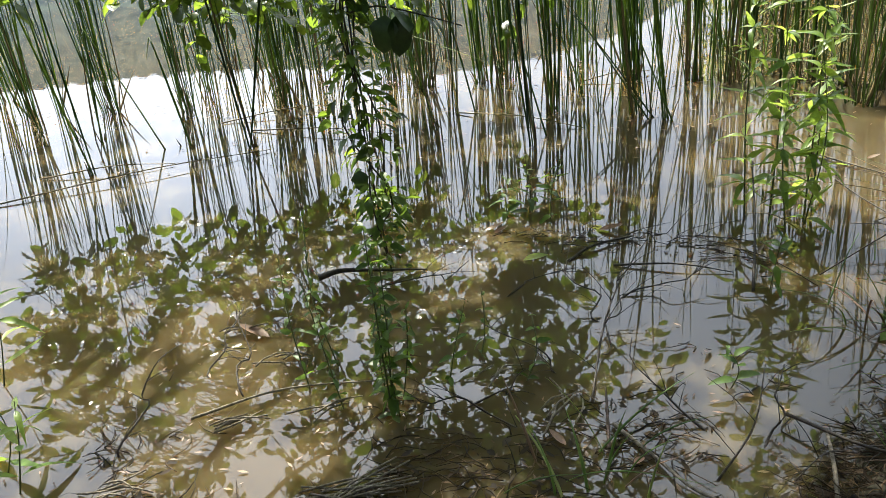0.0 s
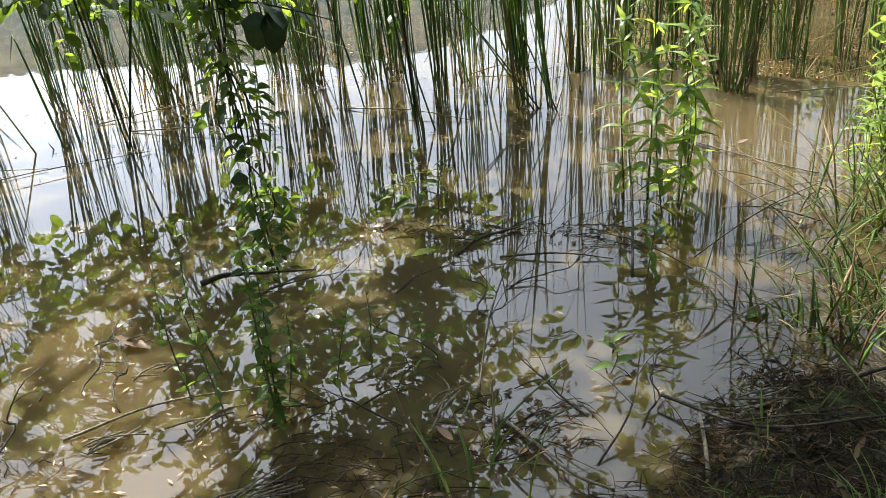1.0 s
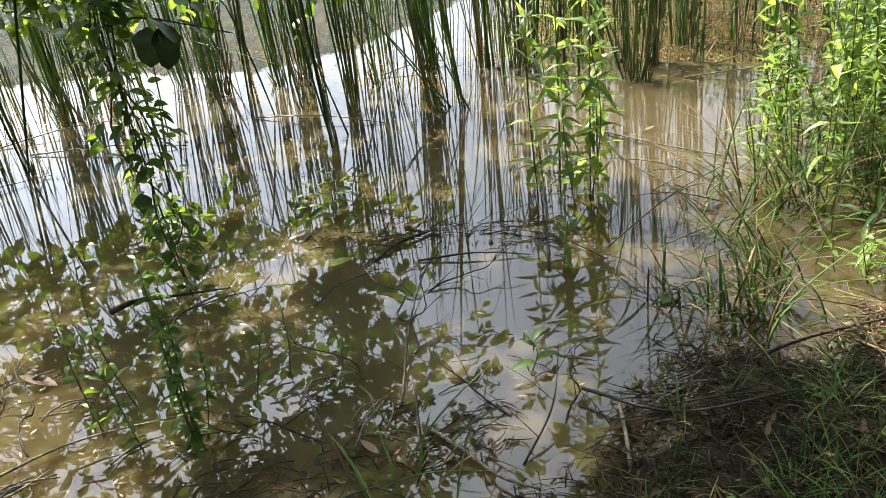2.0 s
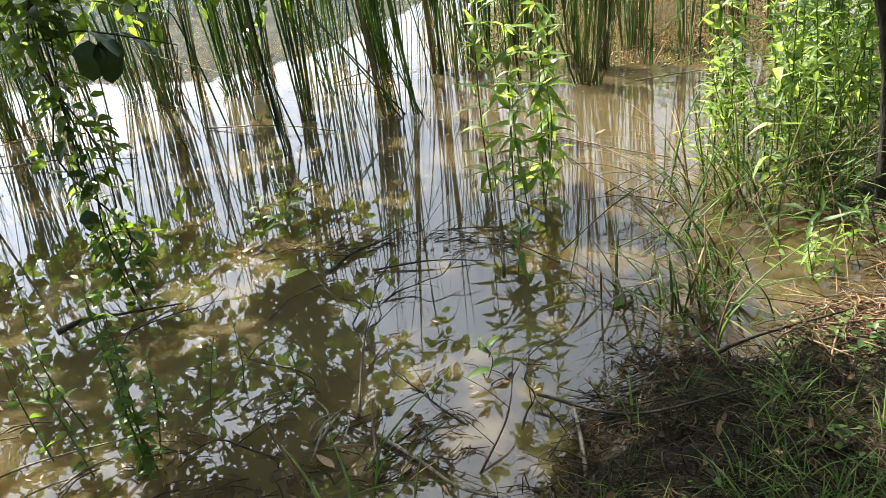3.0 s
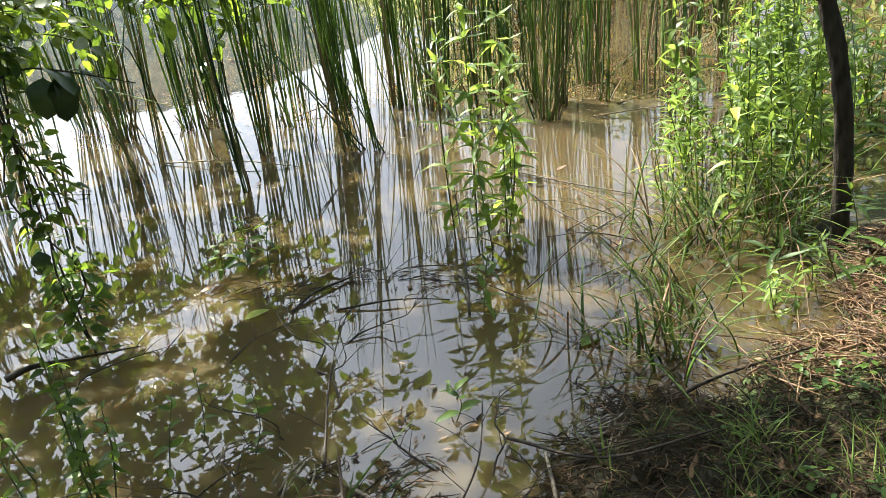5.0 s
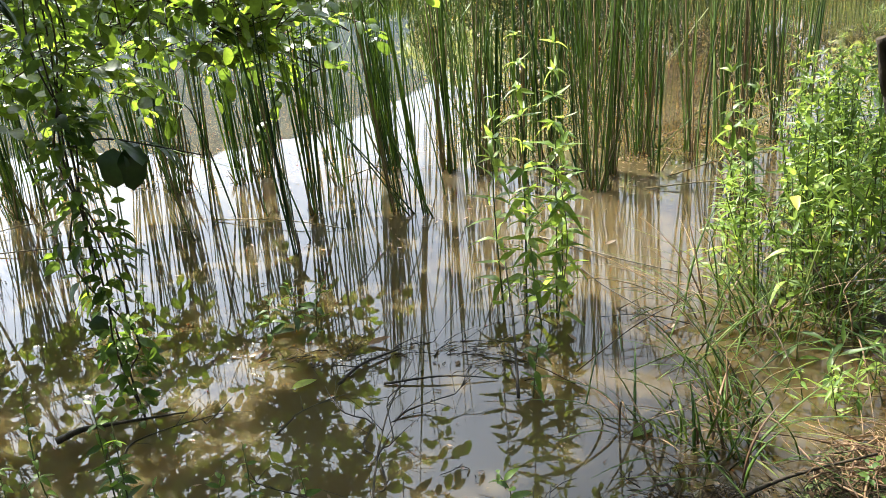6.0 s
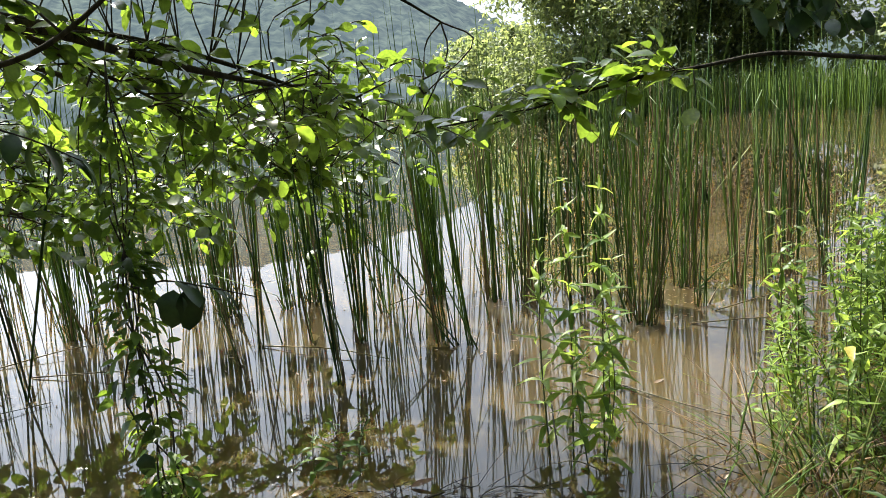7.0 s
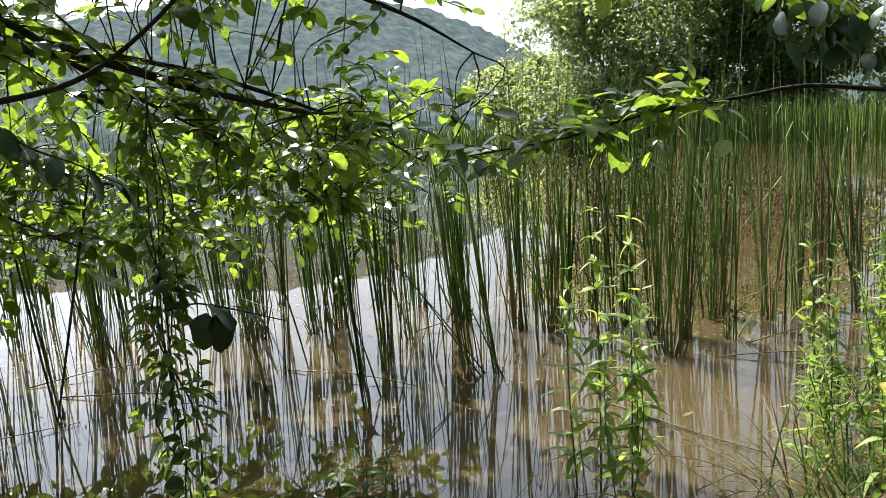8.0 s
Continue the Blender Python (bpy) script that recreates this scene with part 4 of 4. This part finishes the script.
def bank_grass():
    heap, r = Heap(), random.Random(9)
    geos = [blade_geo(r.uniform(0.04, 0.15), r.uniform(0.0022, 0.005), r.uniform(0.1, 0.9), r.uniform(0.1, 0.9), 5, 0.2) for _ in range(60)]
    done = 0
    while done < 13000:
        x, y = (r.gauss(0.6, 2.6), 1.6 - abs(r.gauss(0, 2.2))) if done % 5 == 0 else (r.uniform(0.8, 3.2), r.uniform(0.1, 1.7))
        h = float(ground_height(x, y))
        patch = noise.noise(Vector((x * 4.0, y * 4.0, 0))) + 0.6 * noise.noise(Vector((x * 13, y * 13, 4)))
        # thick on the grass higher up, thin on the wet straw by the water
        bare = 0.42 if y > 1.0 and 0.6 < x < 1.9 else 0.22 if y - 0.45 * (x - 1.2) > 0.8 else -0.06
        if h < 0.025 or patch < bare:
            continue
        for _ in range(r.randint(1, 4)):
            heap.add(r.choice(geos), turned((x + r.gauss(0, 0.008), y + r.gauss(0, 0.008), h - 0.01), r.uniform(0, 360), 0, 0, r.uniform(0.3, 0.95)))
            done += 1
    return heap.mesh("bank_grass", GRASS)


tagged(new("bank_grass", bank_grass()), "short green grass growing on the shaded bank", "grass", kind="stuff")


def sunlit_bank(x, y):
    """Where the bank's sunlit patch lies; its straw gets the paler colour."""
    return noise.noise(Vector((x * 1.5, y * 1.5, 3))) * 0.35 + (x - 1.72) * 0.9 + (y - 1.22) * 1.1 > 0


def litter(dry, count, seed):
    heap, r = Heap(), random.Random(seed)
    flakes = [leaf_geo(0.045, w, 0.3, d, 0.45, 3, 0.8) for w, d in ((0.012, 0.3), (0.02, -0.4), (0.028, 0.5))]
    done = 0
    while done < count:
        x, y = (r.uniform(0.6, 3.0), r.uniform(0.3, 1.8)) if done % 8 else (r.uniform(-1.5, 3.2), r.uniform(-0.6, 1.75))
        h = float(ground_height(x, y))
        afloat = not dry and h < 0.004
        if (afloat and (h < -0.09 or r.random() > math.exp(h * 40))) or (dry and h < 0.004) or sunlit_bank(x, y) != dry:
            continue
        h = max(h, 0.003)
        l = r.uniform(0.03, 0.2) if dry else r.uniform(0.02, 0.12)
        a, thick = r.uniform(0, 6.28), r.choice((0.45, 0.6, 0.8, 1.0, 1.5))
        pts = smooth_line([(0, 0, 0), (l * 0.5, r.gauss(0, 0.02), r.uniform(0.002, 0.025)), (l, r.gauss(0, 0.03), 0.0)], 4)
        heap.add(tube_geo(pts, [t * thick * (1.0 if dry else 0.62) for t in (0.0024, 0.0022, 0.0019, 0.001)], 4), Matrix.Translation((x, y, h + (r.uniform(0, 0.03) if dry else r.uniform(0, 0.002 if afloat else 0.012)))) @ Matrix.Rotation(a, 4, "Z") @ Matrix.Rotation(r.gauss(0, 0.12), 4, "Y"))
        if done % 2 == 0:
            heap.add(r.choice(flakes), turned((x + r.gauss(0, 0.02), y + r.gauss(0, 0.02), h + r.uniform(0.002, 0.004 if afloat else 0.02)), r.uniform(0, 360), r.gauss(0, 4 if afloat else 22), r.gauss(0, 4 if afloat else 22), r.uniform(0.25, 0.85)))
        done += 1
    # light and shade by colour: paler straw on the sunlit patch, darker elsewhere
    return heap.mesh("straw_litter", STRAW if dry else WET_SHADED_STRAW)


tagged(new("straw_litter", litter(True, 3900, 10)), "dry reddish straw and needles, paler for the bank's sunlit patch", "litter", kind="stuff")
tagged(new("straw_litter", litter(False, 8500, 11)), "wet brown straw matted over the bank, darkened for shade", "litter", kind="stuff")


def stick(points, r0, r1, mat, label, forks=()):
    at = Vector(points[0])
    me, line = tube("stick", local(points, at), r0, r1, mat, 14, 6, 0.3)
    root = thing("stick", label, "stick", at, "sticks at the waterline", me=me)
    for u, way, length in forks:
        p = line[int(u * 13)]
        w = Vector(way).normalized() * length
        part("side_twig", tube("side_twig", [p, p + w * 0.5 + Vector((0, 0, 0.01)), p + w], r1, r1 * 0.4, mat, 7, 5)[0], root)
    return root


stick([(-0.5, 2.28, 0.06), (-0.42, 2.31, 0.07), (-0.3, 2.36, 0.04), (-0.1, 2.42, 0.0)], 0.012, 0.003, TWIG, "short black broken stick jutting from the water")
stick([(0.44, 2.40, 0.0), (0.55, 2.50, 0.015), (0.72, 2.58, 0.01)], 0.007, 0.004, TWIG, "dark wet stick floating in the pond")
stick([(0.60, 2.33, 0.005), (0.82, 2.27, 0.02), (1.0, 2.2, 0.005)], 0.005, 0.002, TWIG, "dark wet stick floating in the pond")
stick([(0.38, 1.45, 0.0), (0.46, 1.75, 0.05), (0.55, 1.95, 0.12), (0.68, 2.12, 0.2)], 0.004, 0.0014, TWIG, "branching dead twig standing out of the water", ((0.4, (0.5, 0.3, 0.5), 0.18), (0.6, (-0.5, 0.3, 0.6), 0.16), (0.8, (0.6, 0.1, 0.3), 0.12), (0.2, (-0.6, 0.2, 0.4), 0.15)))
stick([(0.62, 1.12, 0.0), (0.74, 1.24, 0.06), (0.82, 1.40, 0.13)], 0.0035, 0.0012, TWIG, "branching dead twig standing out of the water", ((0.3, (-0.5, 0.4, 0.5), 0.2), (0.6, (-0.6, 0.2, 0.6), 0.16), (0.8, (0.5, 0.2, 0.4), 0.1)))
stick([(0.42, 1.35, 0.01), (0.5, 1.2, 0.01), (0.55, 1.08, 0.02), (0.62, 1.0, 0.03)], 0.0055, 0.003, GREY_STICK, "pale weathered stick lying at the waterline")
stick([(0.85, 1.32, 0.03), (1.02, 1.12, 0.05), (1.3, 1.05, 0.09)], 0.005, 0.003, TWIG, "thin dark stick lying at the waterline", ((0.4, (0.6, -0.2, 0.1), 0.3),))
stick([(1.3, 1.27, 0.03), (1.45, 1.285, 0.05), (1.6, 1.30, 0.045), (1.78, 1.27, 0.07)], 0.007, 0.003, BARK, "dark wet stick lying across a puddle")
stick([(0.84, 1.0, 0.03), (0.88, 1.12, 0.04), (0.92, 1.25, 0.03)], 0.006, 0.004, GREY_STICK, "pale weathered stick lying at the waterline")
stick([(1.02, 2.05, 0.0), (1.12, 2.35, 0.12), (1.22, 2.7, 0.25)], 0.006, 0.003, TWIG, "thin dark twig leaning out of the water")
stick([(1.74, 3.08, 0.004), (1.73, 2.8, 0.012), (1.76, 2.55, 0.008), (1.75, 2.27, 0.02)], 0.0038, 0.002, TWIG, "thin dark twig lying on the water", ((0.4, (0.6, -0.5, 0.1), 0.16), (0.7, (-0.5, -0.5, 0.15), 0.12)))
stick([(1.74, 3.62, 0.006), (1.95, 3.12, 0.01), (2.13, 2.81, 0.006)], 0.005, 0.003, GREY_STICK, "thin dry reed lying on the water")
stick([(-0.75, 1.50, 0.005), (-0.5, 1.6, 0.02), (-0.2, 1.63, 0.01)], 0.0045, 0.002, GREY_STICK, "pale weathered stick lying in the water")


def floating_leaf(x, y, size, yaw, mat, label, curl=0.3):
    me = mesh_of("floating_leaf", *leaf_geo(0.11, 0.06, 0.5, -curl, 0.45), mat)
    ob = thing("floating_leaf", label, "leaf", (x, y, 0.004), "floating leaves", me=me)
    ob.matrix_basis = turned((x, y, 0.004), yaw, 0, 8, size)


floating_leaf(0.13, 2.77, 0.75, -100, DEADLEAF, "curled pinkish tan dead leaf floating on water", 0.5)
floating_leaf(0.17, 2.73, 0.6, -60, DEADLEAF, "curled pinkish tan dead leaf floating on water", 0.3)
floating_leaf(0.27, 2.43, 0.9, -80, WEED, "fresh green leaf floating on the water", 0.1)
floating_leaf(1.385, 2.37, 0.45, 20, DEADLEAF, "small pale petal floating on the water")
floating_leaf(1.73, 2.31, 0.65, -80, DEADLEAF, "curled pinkish tan dead leaf floating on water")
floating_leaf(2.0, 3.34, 0.55, -90, STRAW, "curled pinkish tan dead leaf floating on water")
floating_leaf(0.6, 2.68, 0.9, -100, DEADLEAF, "reddish dead leaf floating on the water")
floating_leaf(1.26, 1.68, 1.2, -60, WEED, "pale green leaf lying over the water", -0.2)
floating_leaf(0.29, 1.28, 0.55, 40, DEADLEAF, "curled pinkish tan dead leaf floating on water")

floating_leaf(0.47, 1.22, 0.5, 150, DEADLEAF, "reddish dead leaf floating on the water")
floating_leaf(-0.62, 1.95, 1.1, 70, STRAW, "brown dead leaf floating on the water")


def leaning_stem(foot, top, mat, label, width=0.006):
    foot, top = Vector(foot), Vector(top)
    me, _ = tube("fallen_stem", local([foot, foot.lerp(top, 0.55) + Vector((0, 0, 0.03)), top], foot), width, width * 0.4, mat, 10, 5, 0.1)
    thing("fallen_stem", label, "reed stem", foot, "fallen reed stems", me=me)


for foot, top in [((1.2, 4.38, -0.02), (0.58, 4.95, 0.94)), ((1.24, 4.42, -0.02), (0.72, 4.9, 0.7)), ((2.1, 5.5, -0.02), (1.45, 5.2, 1.05)), ((1.32, 4.3, -0.02), (0.95, 4.5, 0.9)),
                  ((0.55, 4.2, -0.02), (0.3, 4.4, 0.9)), ((2.0, 5.2, -0.02), (2.5, 5.0, 0.6)), ((3.1, 4.9, -0.02), (3.8, 4.9, 0.45)), ((3.4, 5.2, -0.02), (2.9, 5.3, 0.7)), ((-1.9, 4.6, -0.02), (-2.3, 4.7, 0.8))]:
    leaning_stem(foot, top, REED, "dark green reed stem bent over and leaning")
for foot, top in [((0.0, 4.95, 0.006), (0.78, 4.3, 0.006)), ((-2.6, 3.6, 0.006), (-1.15, 4.35, 0.01)), ((-2.5, 4.1, 0.006), (-1.7, 4.2, 0.01)), ((-1.4, 4.9, 0.006), (-0.4, 4.5, 0.01)), ((0.95, 5.6, 0.01), (1.5, 5.75, 0.02)),
                  ((2.7, 4.2, 0.006), (3.4, 3.9, 0.01)), ((3.0, 4.4, 0.006), (3.9, 4.5, 0.04)), ((3.3, 5.3, 0.01), (4.0, 5.5, 0.08)), ((-1.7, 5.2, 0.006), (-0.9, 5.5, 0.01)), ((2.3, 5.9, 0.02), (3.3, 6.1, 0.1))]:
    leaning_stem(foot, top, REED_DRY, "dry brown reed stem lying on the water", 0.005)


def flotsam():
    heap, r = Heap(), random.Random(15)
    geo = leaf_geo(0.03, 0.012, 0.2, -0.1, 0.4, 2)
    for x, y, _, _, _ in CLUMPS:
        for _ in range(34):
            heap.add(geo, turned((x + r.gauss(0, 0.3), y + r.gauss(0, 0.22), 0.004), r.uniform(0, 360), 0, 0, r.uniform(0.4, 1.8)))
    for _ in range(220):
        x, y = r.uniform(-1.3, 1.4), 1.05 + abs(r.gauss(0, 0.45))
        heap.add(geo, turned((x, y, 0.004), r.uniform(0, 360), 0, 0, r.uniform(0.3, 1.2)))
    return heap.mesh("flotsam", STRAW)


tagged(new("flotsam", flotsam()), "bits of dead reed drifting on the water", "flotsam", kind="stuff")


def wet_debris():
    """Dark sodden bits of twig and leaf, thickest against the bank and in a drift line farther out."""
    heap, r = Heap(), random.Random(41)
    flakes = [leaf_geo(0.05, w, 0.25, d, 0.45, 3, 0.8) for w, d in ((0.014, 0.2), (0.024, -0.3), (0.032, 0.15))]
    done = 0
    while done < 800:
        if done % 7:
            x, y = r.uniform(-1.0, 1.0), 1.0 + abs(r.gauss(0, 0.26))
            if noise.noise(Vector((x * 3.5, y * 3.5, 9))) < 0.05:
                continue
        else:
            u = r.random()
            x, y = 0.2 + 1.0 * u + r.gauss(0, 0.05), 2.74 - 0.42 * u + r.gauss(0, 0.06)
        if ground_height(x, y) > 0.0:
            continue
        if r.random() < 0.45:
            heap.add(r.choice(flakes), turned((x, y, 0.004), r.uniform(0, 360), r.gauss(0, 6), r.gauss(0, 6), r.uniform(0.25, 0.9)))
        else:
            l = r.uniform(0.03, 0.13)
            line = smooth_line([(0, 0, 0), (l * 0.5, r.gauss(0, 0.012), r.uniform(0, 0.008)), (l, r.gauss(0, 0.02), r.uniform(-0.002, 0.01))], 4)
            heap.add(tube_geo(line, [0.002, 0.0018, 0.0014, 0.0008], 4), turned((x, y, 0.003), r.uniform(0, 360)))
        done += 1
    return heap.mesh("wet_debris", WET_SHADED_STRAW)


tagged(new("wet_debris", wet_debris()), "dark sodden twigs and leaves adrift on the water", "flotsam", kind="stuff")


def reed_raft(x, y, count, length, yaw, seed):
    r = random.Random(seed)
    root = thing("reed_raft", "raft of broken dead reeds floating near the bank", "flotsam", (x, y, 0.004), "floating rafts of reed")
    for k in range(count):
        l = length * r.uniform(0.5, 1.0)
        me = mesh_of("piece", *tube_geo(smooth_line([(-l / 2, 0, 0), (0, r.gauss(0, 0.01), 0.01), (l / 2, r.gauss(0, 0.02), 0.002)], 5), [0.0025, 0.003, 0.003, 0.0025, 0.002], 5), GREY_STICK)
        part("piece", me, root, turned((r.gauss(0, 0.03), r.gauss(0, 0.03), r.uniform(0, 0.02)), yaw + r.gauss(0, 14)))


for k, (x, y, c, l, yaw) in enumerate([(-0.22, 1.13, 14, 0.3, 20), (-0.6, 1.45, 6, 0.16, 15), (-0.57, 1.78, 5, 0.1, 10), (-0.7, 1.98, 4, 0.08, 5), (-0.33, 1.5, 4, 0.2, 12), (0.1, 1.62, 5, 0.1, 60), (0.3, 1.45, 6, 0.16, 70), (-0.85, 1.2, 6, 0.16, 10), (1.15, 1.25, 12, 0.3, 10)]):
    reed_raft(x, y, c, l, yaw, 300 + k)
for x, y, h, lean in [(-1.12, 1.22, 0.26, (0.25, 0.1)), (-1.2, 1.3, 0.2, (0.1, 0.2)), (-1.45, 1.75, 0.35, (0.12, 0.1))]:
    weed((x, y, 0.0), h, lean, WEED_LEAVES, 0.9, 0.06, 0.3, "low bright green weed at the water's edge", "weeds by the water", 20)


def ground_leaves():
    heap, r = Heap(), random.Random(21)
    geo = leaf_geo(0.03, 0.02, 0.2, 0.2, 0.5, 3, 0.7)
    done = 0
    while done < 1400:
        x, y = r.uniform(0.7, 3.0), r.uniform(0.2, 1.75)
        h = float(ground_height(x, y))
        if h < 0.02 or noise.noise(Vector((x * 3, y * 3, 7))) < 0.02 or (x < 1.3 and y > 0.8):
            continue
        for k in range(3):
            heap.add(geo, turned((x, y, h + r.uniform(0.01, 0.06)), 120 * k + r.uniform(0, 60), r.uniform(-15, 25), r.gauss(0, 15), r.uniform(0.4, 1.1)))
        done += 3
    return heap.mesh("ground_leaves", HERB)


tagged(new("ground_leaves", ground_leaves()), "small green leaves of low plants on the bank", "low plants", kind="stuff")


def dead_twig(x, y, length, yaw, rise, seed):
    r = random.Random(seed)
    way = Vector((math.cos(radians(yaw)), math.sin(radians(yaw)), rise)) * length
    foot = Vector((x, y, -0.01))
    pts = [foot] + [foot + way * u + Vector((r.gauss(0, 0.035), r.gauss(0, 0.035), r.gauss(0, 0.02))) * length * 2.2 for u in (0.2, 0.4, 0.58, 0.8)] + [foot + way]
    forks = [(r.uniform(0.15, 0.95), (way.x + r.gauss(0, 0.9) * length, way.y + r.gauss(0, 0.9) * length, abs(r.gauss(0.3, 0.3)) * length), length * r.uniform(0.2, 0.5)) for _ in range(r.randint(4, 7))]
    stick(pts, 0.0036, 0.0014, TWIG, "thin branching dead twig sticking out of the water", forks)


for k, (x, y, length, yaw, rise) in enumerate([(0.42, 1.72, 0.4, 60, 0.35), (0.5, 1.9, 0.35, 110, 0.3), (0.36, 1.6, 0.3, 150, 0.4), (0.55, 2.05, 0.35, 20, 0.25), (0.66, 1.3, 0.3, 120, 0.5), (0.75, 1.2, 0.25, 60, 0.5), (0.1, 2.15, 0.35, 10, 0.2),
                                             (-0.3, 2.2, 0.4, 25, 0.15), (-0.75, 1.7, 0.3, 80, 0.4), (-0.9, 1.35, 0.3, 70, 0.6), (-0.62, 1.6, 0.3, 100, 0.5), (0.0, 1.45, 0.3, 30, 0.2), (0.2, 1.35, 0.35, 160, 0.25), (0.95, 1.3, 0.35, -20, 0.1), (0.35, 2.74, 0.5, -25, 0.02), (0.72, 2.55, 0.45, -12, 0.03), (0.3, 1.2, 0.3, 40, 0.1), (1.15, 1.2, 0.4, 200, 0.12), (0.3, 2.5, 0.35, 0, 0.1)]):
    dead_twig(x, y, length, yaw, rise, 500 + k)
twig_rnd = random.Random(64)
for k in range(6):
    dead_twig(twig_rnd.uniform(0.78, 1.25), twig_rnd.uniform(1.08, 1.34), twig_rnd.uniform(0.16, 0.32), twig_rnd.uniform(0, 360), twig_rnd.uniform(0.02, 0.2), 560 + k)
# thin stalks leaning out of the shallows beside the sedge
for k in range(18):
    x, y, a = twig_rnd.uniform(1.15, 2.15), twig_rnd.uniform(1.7, 2.6), twig_rnd.uniform(0, 6.28)
    l = twig_rnd.uniform(0.25, 0.6)
    leaning_stem((x, y, -0.02), (x + l * math.cos(a), y + 0.7 * l * math.sin(a), l * twig_rnd.uniform(0.15, 0.7)), twig_rnd.choice((REED, TWIG, REED_DRY)), "thin stalk leaning out of the shallow water", 0.0028)
